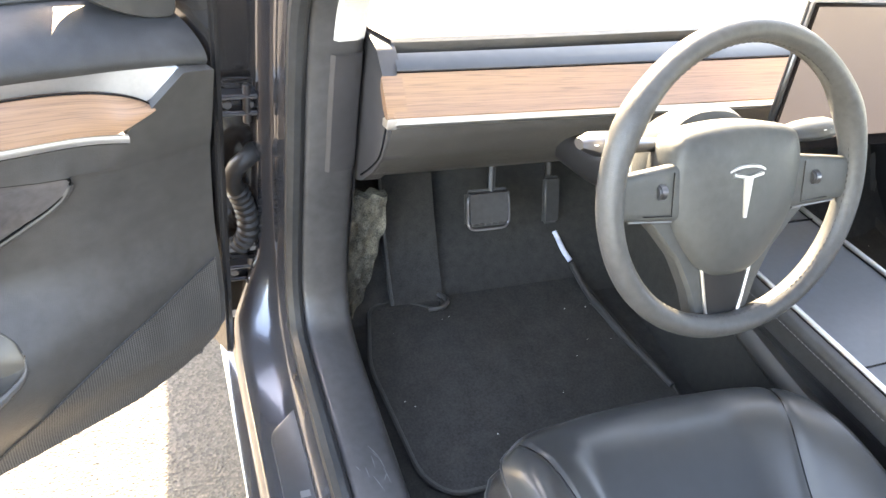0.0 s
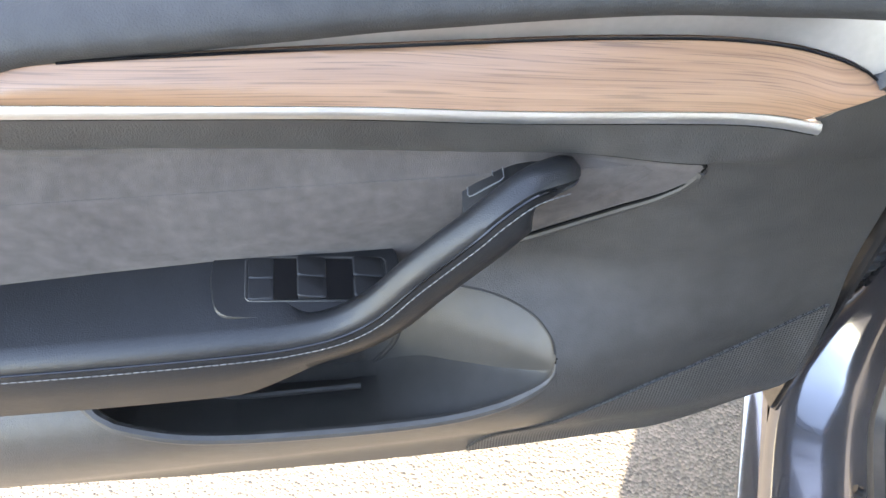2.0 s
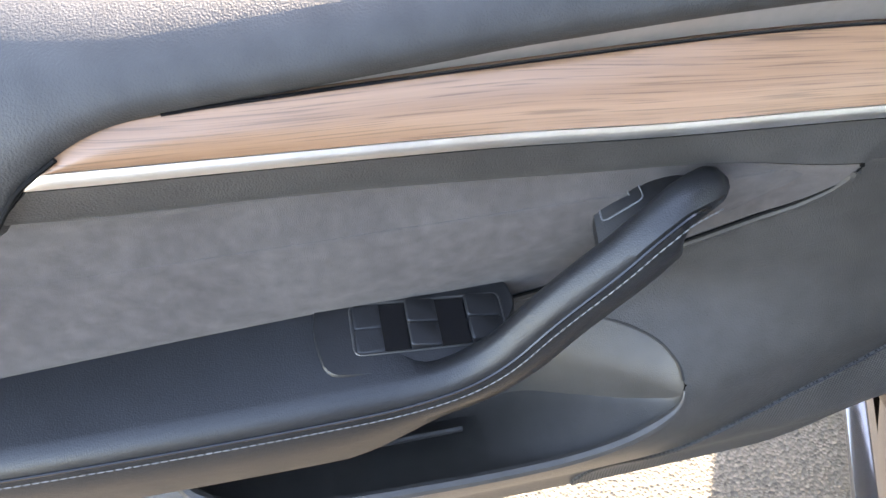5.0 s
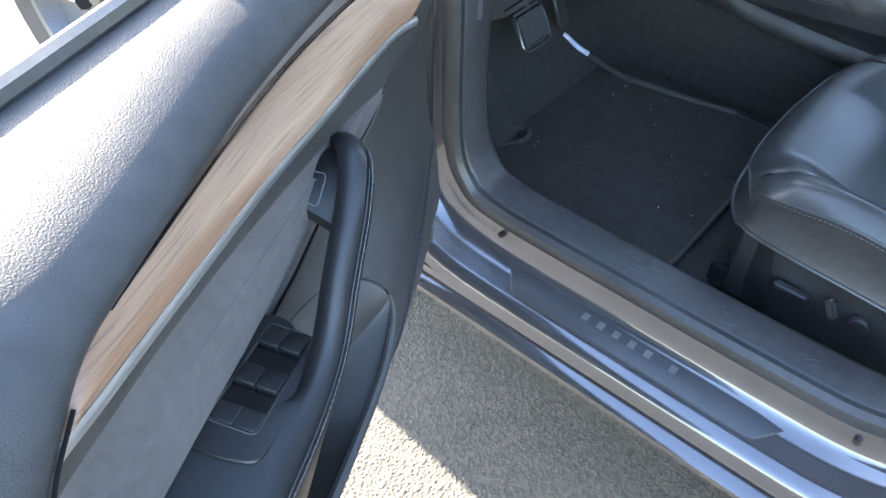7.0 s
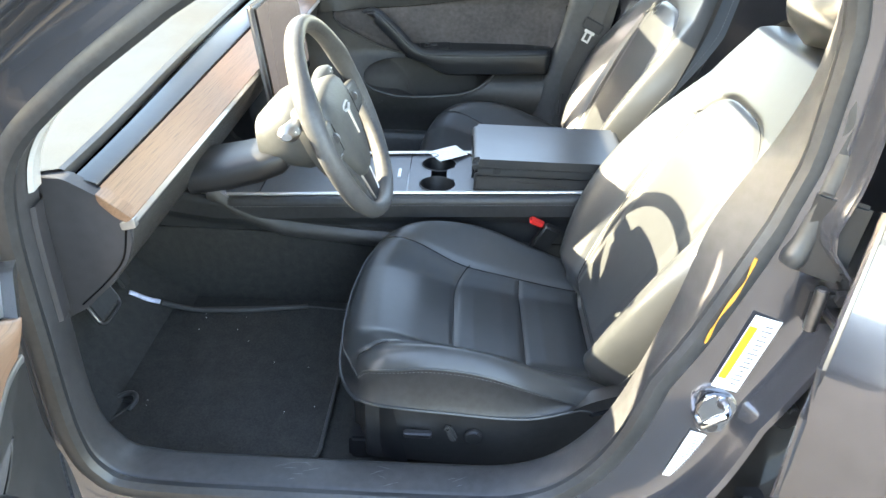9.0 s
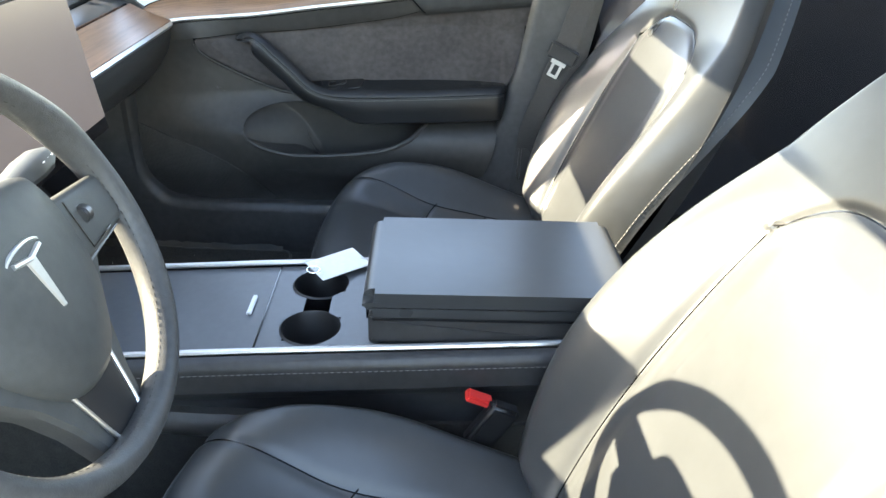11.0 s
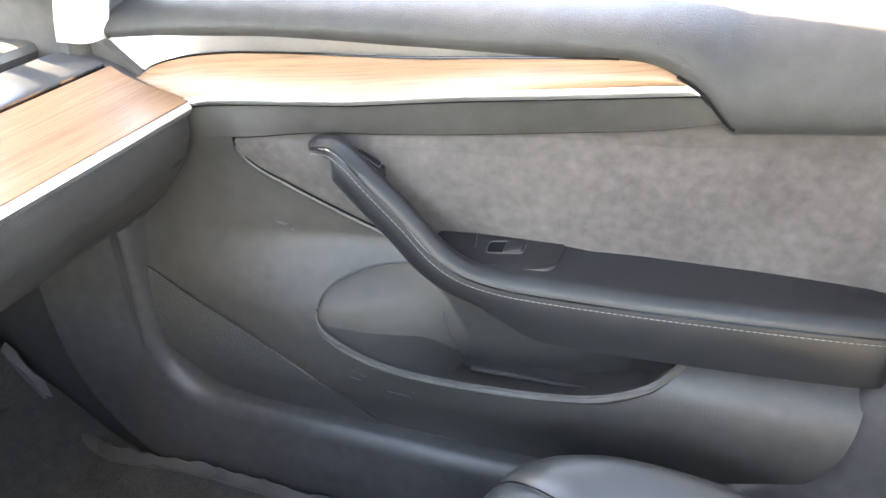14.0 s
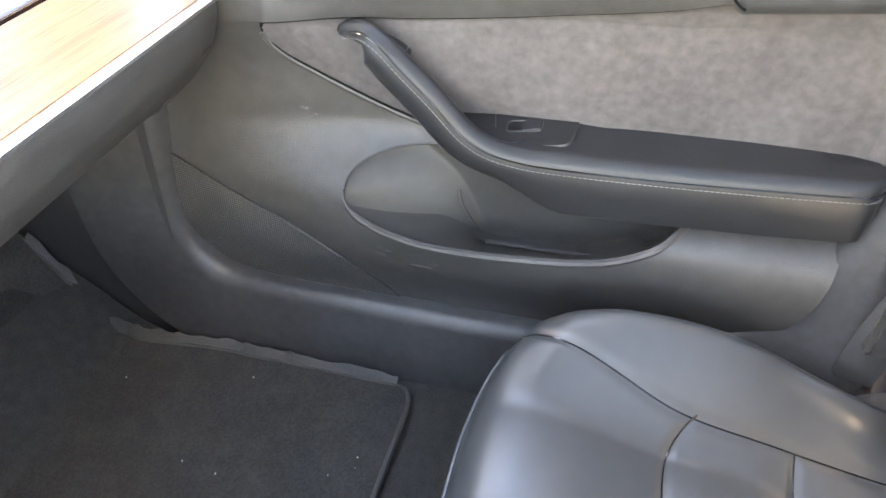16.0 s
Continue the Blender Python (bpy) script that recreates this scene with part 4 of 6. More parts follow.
        part("mirror_arm", tube([P(-0.03, -0.15, 0.90), P(-0.03, -0.185, 0.925), P(-0.03, -0.225, 0.945)], [0.022, 0.020, 0.022], 10, flat=0.6), PLASTIC_DARK, mir)
        mg = [P(0.0225, -0.285 + 0.092 * math.copysign(abs(math.cos(b)) ** 0.6, math.cos(b)), 0.985 + 0.050 * math.copysign(abs(math.sin(b)) ** 0.6, math.sin(b))) for b in [2 * math.pi * j / 24 for j in range(24)]]
        part("mirror_glass", loft([mg, [P(0.0255, -0.285 + 0.090 * math.copysign(abs(math.cos(b)) ** 0.6, math.cos(b)), 0.985 + 0.048 * math.copysign(abs(math.sin(b)) ** 0.6, math.sin(b))) for b in [2 * math.pi * j / 24 for j in range(24)]]]), CHROME, mir, "mirror glass")
        door.matrix_basis = posed
    return door


DOOR_SWING = Matrix.Translation((-0.730, -0.6915, 0)) @ Matrix.Rotation(radians(-65), 4, 'Z')
build_door(1, None)
build_door(-1, DOOR_SWING)


# ---- driver's opening: sill plate, bolts, striker, labels, hinges ----
def build_sill():
    plate = round_poly([(-0.829, -0.022), (-0.886, -0.066), (-0.884, -0.455), (-0.826, -0.503)], 0.012, 4)
    zs = lambda x: 0.2995 - 0.0085 * (-0.83 - x) / 0.055
    sp = thing("sill_plate", "dark grey sill scuff plate set in the painted sill", "sill plate", at=(-0.855, -0.26, 0.293))
    part("plate", loft([[(x, y, zs(x) - 0.006) for x, y in plate], [(x, y, zs(x)) for x, y in plate], [(-0.856 + (x + 0.856) * 0.95, -0.26 + (y + 0.26) * 0.992, zs(x) + 0.0016) for x, y in plate]]), VENT_BLUE, sp)
    # lettering kept as plain bars
    for k in range(6):
        y = -0.182 - 0.026 * k - (0.014 if k == 5 else 0)
        part("letter_bar", rbox((-0.855, y, zs(-0.855) + 0.0022), (0.017, 0.0105, 0.0006), 0), GREY_PRINT, sp)
    for y in (-0.005, -0.556):
        b = thing("sill_clip", "small black sill clip", "clip", group="sill clips", at=(-0.833, y, 0.338))
        part("clip", cyl((-0.835, y, 0.338), (-1, 0, 0.4), 0.005, 0.008, 14, 0.001), GLOSS_BLACK, b)


build_sill()


def build_scuffs():
    rng = random.Random(8)
    m = thing("sill_scuffs", "pale scratch marks on the sill trim", "scuff", kind="stuff", at=(-0.77, -0.3, 0.355))
    marks = []
    for y0, n in ((-0.21, 9), (-0.36, 4), (-0.47, 3)):
        for k in range(n):
            x, y = -0.755 - rng.random() * 0.040, y0 + rng.uniform(-0.03, 0.03)
            a, ln = rng.uniform(-0.9, 0.9), rng.uniform(0.008, 0.026)
            marks.append(tube([(x - ln * math.sin(a) * 0.4, y - ln * 0.5, 0.3665), (x, y, 0.3670), (x + ln * math.sin(a) * 0.4, y + ln * 0.5, 0.3665)], [0.0002, 0.0005, 0.0002], 4, flat=0.4))
    part("scratches", join(*marks), GREY_PRINT, m)


build_scuffs()


def build_door_scuffs():
    rng = random.Random(21)
    m = thing("door_scuffs", "pale nicks and scratches on the passenger door", "scuff", kind="stuff", at=(0.75, -0.2, 0.6))
    marks = []
    for u0, z0, n, lean in ((0.089, 0.628, 3, 0.3), (0.245, 0.462, 4, 0.1), (0.20, 0.475, 3, 0.2), (0.42, 0.735, 4, -0.7), (0.30, 0.655, 2, 0.4)):
        for k in range(n):
            u, z, ln = u0 + rng.uniform(-0.02, 0.02), z0 + rng.uniform(-0.008, 0.008), rng.uniform(0.004, 0.016)
            pts = [(0.75 - base_v(q, w) - (0.0042 if u0 > 0.29 else 0.0006), -q, w) for q, w in ((u - ln / 2, z + lean * ln / 2), (u, z + rng.uniform(-0.001, 0.001)), (u + ln / 2, z - lean * ln / 2))]
            marks.append(tube(pts, [0.0002, 0.0005, 0.0002], 4, flat=0.5))
    part("scratches", join(*marks), GREY_PRINT, m)


build_door_scuffs()


def build_pillar():
    st = thing("door_striker", "bright metal door striker loop on its plate", "striker", at=(-0.84, -0.80, 0.55))
    part("plate", prism(round_poly([(-0.830, 0.560), (-0.792, 0.555), (-0.780, 0.587), (-0.788, 0.622), (-0.826, 0.620), (-0.836, 0.590)], 0.012, 4), "x", -0.846, -0.838, 0.002), CHROME, st)
    part("loop", tube(smooth_curve([(-0.842, -0.818, 0.606), (-0.866, -0.812, 0.609), (-0.872, -0.797, 0.605), (-0.872, -0.786, 0.596), (-0.866, -0.782, 0.586), (-0.842, -0.784, 0.578)], 4), 0.0055, 10), CHROME, st)
    for y, z in ((-0.812, 0.610), (-0.806, 0.568)):
        part("screw", cyl((-0.847, y, z), (1, 0, 0), 0.008, 0.004, 16, 0.001), SILVER_DARK, st)

    def label(name, words, cy, cz, w, h, lean, colour_band):
        t = thing(name, words, "label", group="pillar labels", at=(-0.842, cy, cz))
        rot = Euler((radians(lean), 0, 0)).to_matrix()
        part("paper", rbox((-0.8395, cy, cz), (0.0012, w, h), 0.0004, rot), WHITE, t)
        if colour_band:
            o = rot @ Vector((0, w * 0.33, 0))
            part("yellow_band", rbox((-0.8402, cy + o.y, cz + o.z), (0.0008, w * 0.30, h * 0.72), 0, rot), YELLOW, t)
        rows = 14
        for k in range(rows):
            o = rot @ Vector((0, (-0.18 if colour_band else 0) * w, h * (0.40 - 0.80 * k / (rows - 1))))
            part("print_bar", rbox((-0.8403, cy + o.y, cz + o.z), (0.0006, w * (0.40 if colour_band else 0.78) * (0.75 + 0.25 * math.sin(k * 2.3)), h * 0.016), 0, rot), GREY_PRINT, t)
    label("tyre_label", "white and yellow printed label on the door pillar", -0.826, 0.688, 0.038, 0.120, 15, True)
    label("build_label", "white printed label with grey text lines on the pillar", -0.788, 0.505, 0.036, 0.090, 15, False)
    wax = thing("wax_stripe", "streak of orange sealing wax in the pillar", "wax", at=(-0.832, -0.79, 0.78))
    part("streak", tube(smooth_curve([(-0.834, -0.772, 0.70), (-0.836, -0.780, 0.74), (-0.836, -0.798, 0.79), (-0.836, -0.805, 0.83)], 5), [0.0016 + 0.0010 * math.sin(k) for k in range(16)], 6), ORANGE, wax)
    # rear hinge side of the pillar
    # this sheet's dark colour stands for the shade inside the recess
    part("pillar_back", grid(lambda s, t: (-0.80 - 0.01 * s, -0.83 - 0.16 * s, 0.30 + 0.60 * t - 0.02 * s), 4, 10), PAINT_SHADED, car, "hinge recess with its shade put into the paint colour")
    part("pillar_cloth", tube(smooth_curve([(-0.800, -0.845, 1.22), (-0.824, -0.872, 1.0), (-0.832, -0.858, 0.875), (-0.834, -0.845, 0.825)], 5), [0.017] * 12 + [0.018, 0.019, 0.019, 0.015], 12, flat=0.8), RUBBER, car)
    for z in (0.43, 0.785):
        h = thing("rear_hinge", "dark steel door hinge with bolts", "hinge", group="rear door hinges", at=(-0.87, -0.88, z))
        part("leaf", rbox((-0.855, -0.885, z), (0.03, 0.04, 0.05), 0.005), PAINT_SHADED, h)
        part("arm", rbox((-0.885, -0.895, z - 0.005), (0.05, 0.022, 0.014), 0.004), SILVER_DARK, h)
        part("pin", cyl((-0.872, -0.875, z), (0, 0, 1), 0.008, 0.06, 14, 0.002), SILVER_DARK, h)
        part("bolt", cyl((-0.872, -0.902, z + 0.016), (-1, 0.2, 0), 0.010, 0.012, 6, 0.001), SILVER_DARK, h)
    bo = thing("door_bumper", "round black rubber grommet in the hinge recess", "grommet", at=(-0.86, -0.89, 0.62))
    part("grommet", prism(round_poly([(-0.915, 0.585), (-0.875, 0.585), (-0.868, 0.64), (-0.880, 0.67), (-0.912, 0.66)], 0.016, 4), "x", -0.862, -0.842, 0.004), RUBBER, bo)
    part("nipple", cyl((-0.868, -0.892, 0.625), (1, 0, 0), 0.007, 0.016, 12, 0.002), RUBBER, bo)

    # rear door, swung open
    rd = thing("rear_door", "open rear door in glossy dark grey metallic paint", "car door")
    rd["posed"] = 1
    sec = [(-0.02, 0.27), (0.005, 0.30), (0.018, 0.36), (0.024, 0.50), (0.026, 0.66), (0.024, 0.735), (0.014, 0.765), (-0.004, 0.82), (-0.022, 0.875), (-0.032, 0.918)]
    part("skin", grid(lambda s, t: (-lerp([(i / 9, p[0]) for i, p in enumerate(sec)], t), -0.98 * s + 0.004, lerp([(i / 9, p[1]) for i, p in enumerate(sec)], t)), 14, 36), PAINT, rd)
    part("edge", grid(lambda s, t: (-lerp([(i / 9, p[0]) for i, p in enumerate(sec)], t) + 0.09 * s, 0.004 - 0.012 * s, lerp([(i / 9, p[1]) for i, p in enumerate(sec)], t)), 4, 36), PAINT_SHADED, rd)
    part("edge_bead", tube([(-p[0] + 0.002, 0.004, p[1]) for p in sec], 0.006, 8), PAINT, rd)
    turned = Matrix.Translation((-0.905, -0.895, 0)) @ Matrix.Rotation(radians(-38), 4, 'Z')
    corner = rbox((-0.851, -0.874, 0.870), (0.010, 0.060, 0.105), 0.006, Euler((radians(4), 0, radians(-31))).to_matrix())
    bmesh.ops.transform(corner, matrix=turned.inverted(), verts=corner.verts)
    part("corner_panel", corner, PLASTIC_DARK, rd, "smooth black corner panel")
    g = part("window", slab(lambda s, t: (0.036 + 0.10 * t, -0.015 - 0.85 * s - 0.03 * t, 0.905 + 0.36 * t), 6, 4, (0.004, 0, 0)), GLOSS_BLACK, rd, "dark reflecting window glass")
    part("window_frame", tube([(0.030, -0.010, 0.90), (0.075, -0.025, 1.06), (0.13, -0.045, 1.27)], 0.010, 8), SILVER_DARK, rd)
    rd.matrix_basis = turned


build_pillar()


def build_front_hinges():
    part("hinge_recess", rbox((-0.895, 0.232, 0.62), (0.085, 0.012, 0.70), 0.004), PAINT_SHADED, car)
    for z in (0.705, 0.392):
        h = part("front_hinge", rbox((-0.880, 0.215, z), (0.05, 0.016, 0.06), 0.004), PAINT_SHADED, car, "dark painted door hinge with bolts")
        part("upper_arm", rbox((-0.893, 0.200, z + 0.013), (0.075, 0.024, 0.008), 0.003), SILVER_DARK, h)
        part("lower_arm", rbox((-0.893, 0.200, z - 0.013), (0.075, 0.024, 0.008), 0.003), SILVER_DARK, h)
        part("pin", cyl((-0.872, 0.195, z), (0, 0, 1), 0.006, 0.06, 12, 0.001), SILVER_DARK, h)
        for dx in (-0.014, 0.016):
            part("bolt", cyl((-0.885 + dx, 0.196, z), (0, -1, 0), 0.007, 0.010, 6, 0.001), SILVER_DARK, h)
    b = thing("cable_boot", "black corrugated rubber cable boot between door and body", "cable boot", at=(-0.88, 0.2, 0.55))
    path = smooth_curve([(-0.862, 0.215, 0.615), (-0.872, 0.192, 0.618), (-0.890, 0.186, 0.605), (-0.897, 0.188, 0.58), (-0.888, 0.190, 0.555), (-0.878, 0.192, 0.52), (-0.876, 0.195, 0.475), (-0.890, 0.20, 0.440)], 12)
    rad = [0.014 + (0.0035 if (i // 2) % 2 else 0.0) * (i > 44) for i in range(len(path))]
    part("boot", tube(path, rad, 12), RUBBER, b)
    c = thing("door_check", "bright steel door check arm", "door check", at=(-0.89, 0.2, 0.46))
    part("arm", rbox((-0.895, 0.205, 0.435), (0.08, 0.010, 0.014), 0.003), SILVER_DARK, c)


build_front_hinges()


# ---- dashboard ----
def build_dash():
    d = thing("dashboard", "full-width dashboard with oak board and slim vent", "dashboard", at=(0, 0.15, 0.75))
    L, R = -0.722, 0.750
    MID, HALF = (L + R) / 2, (R - L) / 2
    YB = [(0, 0.045), (0.5, 0.062), (1, 0.075)]      # back of the board, from the driver's end to the passenger's
    NEAR = [(0, 0.56), (0.5, 0.85), (1, 1.0)]
    zb = 0.822

    def bend(s, y, z):
        x = L + (R - L) * s
        yb = spl(YB, s)
        if y <= 0.108:
            y2, z2 = (yb * y / 0.108 if y > 0 else y), z + (zb - 0.796) * max(0.0, y) / 0.108
        else:
            y2, z2 = yb + (y - 0.108) * spl(NEAR, s), z + zb - 0.796 - 0.015 * step(0.17, 0.20, y)
        cut = 0.3 * max(0.0, min(y2, 0.06))
        return (MID + (x - MID) * (HALF - cut) / HALF, y2, z2)

    def run(section, n=60):
        m = len(section) - 1
        return grid(lambda s, t: bend(s, lerp([(i / m, p[0]) for i, p in enumerate(section)], t), lerp([(i / m, p[1]) for i, p in enumerate(section)], t)), n, m)
    part("silver_edge", slab(lambda s, t: (L + (R - L) * s, -0.004 + 0.004 * abs(2 * t - 1), 0.771 + 0.013 * t), 30, 4, (0, 0.02, 0)), SILVER, d, "satin silver edge strip")
    board = part("oak_board", slab(lambda s, t: bend(s, 0.108 * t, 0.786 + 0.010 * t - 0.002 * math.sin(math.pi * t)), 60, 12, (0, 0, -0.01)), OAK, d, "matt open-pore oak board")
    grain(board, lambda c: (c.x + 3.0, c.y, 0.0))
    part("slot", run([(0.107, 0.793), (0.109, 0.778), (0.114, 0.778), (0.116, 0.797)]), GLOSS_BLACK, d)
    part("vent_channel", run([(0.1155, 0.796), (0.120, 0.799), (0.172, 0.806), (0.188, 0.803), (0.195, 0.790)]), VENT_BLUE, d, "smooth blue-grey vent channel")
    part("vent_slot", run([(0.192, 0.80), (0.196, 0.782), (0.225, 0.782), (0.225, 0.812)]), GLOSS_BLACK, d)
    part("top_lip", run([(0.224, 0.806), (0.194, 0.812), (0.190, 0.818), (0.193, 0.828), (0.206, 0.833)]), PLASTIC, d)
    def top(s, t):
        x0, y0, z0 = bend(s, 0.204, 0.832)
        return (x0 + (L - 0.05 + (R - L + 0.10) * s - x0) * min(1.0, t * 6), y0 + (0.76 + 0.05 * math.sin(math.pi * s) - y0) * t, z0 + (0.872 - z0) * t)
    part("top_pad", grid(top, 60, 14), DASH_TOP, d, "pale grey soft dash top")
    part("knee_panel", slab(lambda s, t: (L + (R - L) * s, lerp([(0, 0.004), (0.15, 0.004), (0.4, 0.018), (0.7, 0.050), (0.9, 0.095), (1, 0.128)], t), lerp([(0, 0.770), (0.15, 0.755), (0.4, 0.715), (0.7, 0.670), (0.9, 0.634), (1, 0.622)], t)), 40, 16, (0, 0.02, 0)), PLASTIC, d, "dark grained lower dash panel")
    part("underside", grid(lambda s, t: (L + (R - L) * s, 0.125 + 0.42 * t, 0.626 + 0.03 * t), 10, 4), PLASTIC_DARK, d)
    part("glovebox_gap", tube([(0.22, 0.012, 0.73), (0.22, 0.045, 0.68)], 0.0015, 5), GLOSS_BLACK, d)
    for side, x in ((-1, L), (1, R)):
        crown = [(0.150, 0.842), (0.085, 0.838), (0.045, 0.816), (0.018, 0.794)] if side < 0 else [(0.190, 0.842), (0.150, 0.838), (0.075, 0.816), (0.020, 0.790)]
        cap = prism(round_poly([(0.008, 0.768), (0.006, 0.750), (0.018, 0.715), (0.050, 0.672), (0.095, 0.628), (0.130, 0.606), (0.150, 0.70)] + crown, 0.006, 3), "x", x - 0.004 if side < 0 else x - 0.022, x + 0.022 if side < 0 else x + 0.004, 0.002)
        part("end_cap", cap, CAP, d, "smooth dark end cap")
        part("end_seam", tube(smooth_curve([(x + side * 0.0045, 0.012, 0.765), (x + side * 0.0045, 0.024, 0.718), (x + side * 0.0045, 0.055, 0.678), (x + side * 0.0045, 0.098, 0.636)], 4), 0.0016, 5), GLOSS_BLACK, d)
    end = part("oak_end", prism(round_poly([(0.0, 0.785), (0.044, 0.821), (0.042, 0.807), (0.022, 0.786), (0.002, 0.775)], 0.003, 2), "x", L - 0.008, L + 0.02, 0.001), OAK, d)
    grain(end, lambda c: (c.x + 3.0, c.y, c.z))
    part("silver_end", prism(round_poly([(-0.004, 0.771), (-0.003, 0.785), (0.018, 0.777), (0.016, 0.766)], 0.002, 2), "x", L - 0.009, L + 0.004, 0.001), SILVER, d)


build_dash()


# ---- steering wheel ----
def build_wheel():
    c, tilt, rad = Vector((-0.395, -0.244, 0.82)), radians(24.5), 0.170
    w = thing("steering_wheel", "dark grey leather three-spoke steering wheel", "steering wheel", at=tuple(c))
    up, nrm, rt = Vector((0, math.sin(tilt), math.cos(tilt))), Vector((0, -math.cos(tilt), math.sin(tilt))), Vector((1, 0, 0))

    def W(x, y, h=0.0):
        return c + rt * x + up * y + nrm * h
    ring = []
    N = 96
    for i in range(N):
        a = 2 * math.pi * i / N
        squash = 1.0 - 0.03 * max(0, -math.sin(a)) ** 3
        ring.append((math.cos(a) * rad, math.sin(a) * rad * squash))
    rings = []
    for i, (x, y) in enumerate(ring):
        a = 2 * math.pi * i / N
        grip = 1.0 + 0.16 * math.exp(-((abs(math.degrees(math.atan2(y, abs(x)))) - 28) / 12) ** 2) * (y > 0)
        r0 = 0.0148 * grip
        o = Vector((x, y)).normalized()
        rings.append([W(x + o.x * r0 * math.cos(b) * 0.92, y + o.y * r0 * math.cos(b) * 0.92, r0 * 1.12 * math.sin(b)) for b in [2 * math.pi * k / 16 for k in range(16)]])
    rings.append(rings[0])
    part("rim", loft(rings, False), WHEEL, w, "worn dark grey leather rim")
    st = [W(x * 0.925, y * 0.925, 0.006) for x, y in ring] + [W(ring[0][0] * 0.925, ring[0][1] * 0.925, 0.006)]
    part("rim_stitching", stitches(st, 0.004, 0.004, 0.0007, (0, 0, 0)), PLASTIC_DARK, w)
    # hub: a rounded shield
    def hub(scale, h):
        pts = [(-0.078, 0.052), (-0.06, 0.066), (0, 0.072), (0.06, 0.066), (0.078, 0.052), (0.083, 0.02), (0.076, -0.025), (0.052, -0.062), (0.028, -0.083), (0, -0.088), (-0.028, -0.083), (-0.052, -0.062), (-0.076, -0.025), (-0.083, 0.02)]
        cur = smooth_curve([(x, y, 0) for x, y in pts + pts[:1]], 4)[:-1]
        return [W(p.x * scale * 1.10, p.y * scale * 1.12 - 0.008, h) for p in cur]
    part("hub", loft([hub(0.90, -0.06), hub(1.0, -0.036), hub(1.0, -0.012), hub(0.97, -0.002), hub(0.88, 0.005), hub(0.6, 0.011), hub(0.25, 0.013)]), WHEEL_HUB, w, "smooth grey hub pad")
    rings = []
    for k, (y0, z0, rx, rz) in enumerate([(-0.195, 0.806, 0.058, 0.056), (-0.188, 0.806, 0.068, 0.066), (-0.170, 0.803, 0.070, 0.069), (-0.150, 0.799, 0.066, 0.064), (-0.125, 0.791, 0.056, 0.052), (-0.10, 0.781, 0.042, 0.038)]):
        rings.append([(c.x + rx * math.copysign(abs(math.cos(b)) ** 0.8, math.cos(b)), y0 + 0.4 * rz * math.sin(b) * (1 - k / 8), z0 + rz * math.copysign(abs(math.sin(b)) ** 0.8, math.sin(b))) for b in [2 * math.pi * j / 32 for j in range(32)]])
    part("column_shroud", loft(rings), WHEEL_HUB, w, "grey steering column shroud")
    rings = []
    for y0, z0, rx, rz in [(-0.150, 0.757, 0.048, 0.022), (-0.140, 0.752, 0.056, 0.028), (-0.10, 0.738, 0.062, 0.032), (-0.05, 0.724, 0.066, 0.032), (0.02, 0.710, 0.070, 0.030)]:
        rings.append([(c.x + rx * math.copysign(abs(math.cos(b)) ** 0.7, math.cos(b)), y0, z0 + rz * math.copysign(abs(math.sin(b)) ** 0.7, math.sin(b))) for b in [2 * math.pi * j / 32 for j in range(32)]])
    part("lower_cover", loft(rings), PLASTIC_DARK, w, "dark lower column cover")
    # wings with their thumb wheels, joined to the rim at the sides
    for sx in (-1, 1):
        rings = []
        for k in range(9):
            x = 0.060 + 0.106 * k / 8
            top, foot = 0.034 - 0.010 * k / 8, -0.034 + 0.010 * k / 8
            mid, half = (top + foot) / 2, (top - foot) / 2
            rings.append([W(sx * x, mid + half * math.copysign(abs(math.sin(b)) ** 0.45, math.sin(b)), -0.010 + 0.008 * k / 8 + (0.011 - 0.003 * k / 8) * math.copysign(abs(math.cos(b)) ** 0.6, math.cos(b))) for b in [2 * math.pi * j / 20 for j in range(20)]])
        wing = part("spoke", loft(rings), WHEEL_HUB, w, "grey side spoke with a thumb wheel")
        part("scroll_wheel", cyl(tuple(W(sx * 0.108, 0.004, 0.0025)), rt, 0.0085, 0.011, 20, 0.002), SILVER_DARK, wing, "ribbed metal scroll wheel")
        part("button_seam", tube([W(sx * 0.092, 0.024, 0.0030), W(sx * 0.092, -0.024, 0.0030), W(sx * 0.130, -0.021, 0.0045)], 0.0007, 5), GLOSS_BLACK, wing)
        part("spoke_edge", tube([W(sx * 0.086, -0.0320, -0.004), W(sx * 0.120, -0.0290, -0.002), W(sx * 0.146, -0.0265, 0.000)], 0.0016, 6), SILVER_DARK, wing)
    # lower spoke: broad satin flanks that narrow downwards round a dark panel
    def low(h, widths, grow=0.0):
        n = 14
        ys = [widths[0][0] + (widths[-1][0] - widths[0][0]) * k / n for k in range(n + 1)]
        up_list = sorted(widths)
        return [W(-lerp(up_list, y) - grow, y, h) for y in ys] + [W(lerp(up_list, y) + grow, y, h) for y in reversed(ys)]
    flank = [(-0.028, 0.118), (-0.045, 0.100), (-0.08, 0.070), (-0.12, 0.050), (-0.166, 0.036)]
    inner = [(-0.074, 0.037), (-0.110, 0.029), (-0.154, 0.021)]
    part("lower_spoke", loft([low(-0.030, flank), low(-0.013, flank), low(-0.009, flank, -0.004)]), WHEEL_HUB, w, "grey lower spoke")
    part("spoke_panel", loft([low(-0.012, inner), low(-0.0072, inner), low(-0.0062, inner, -0.002)]), PLASTIC_DARK, w, "dark spoke panel")
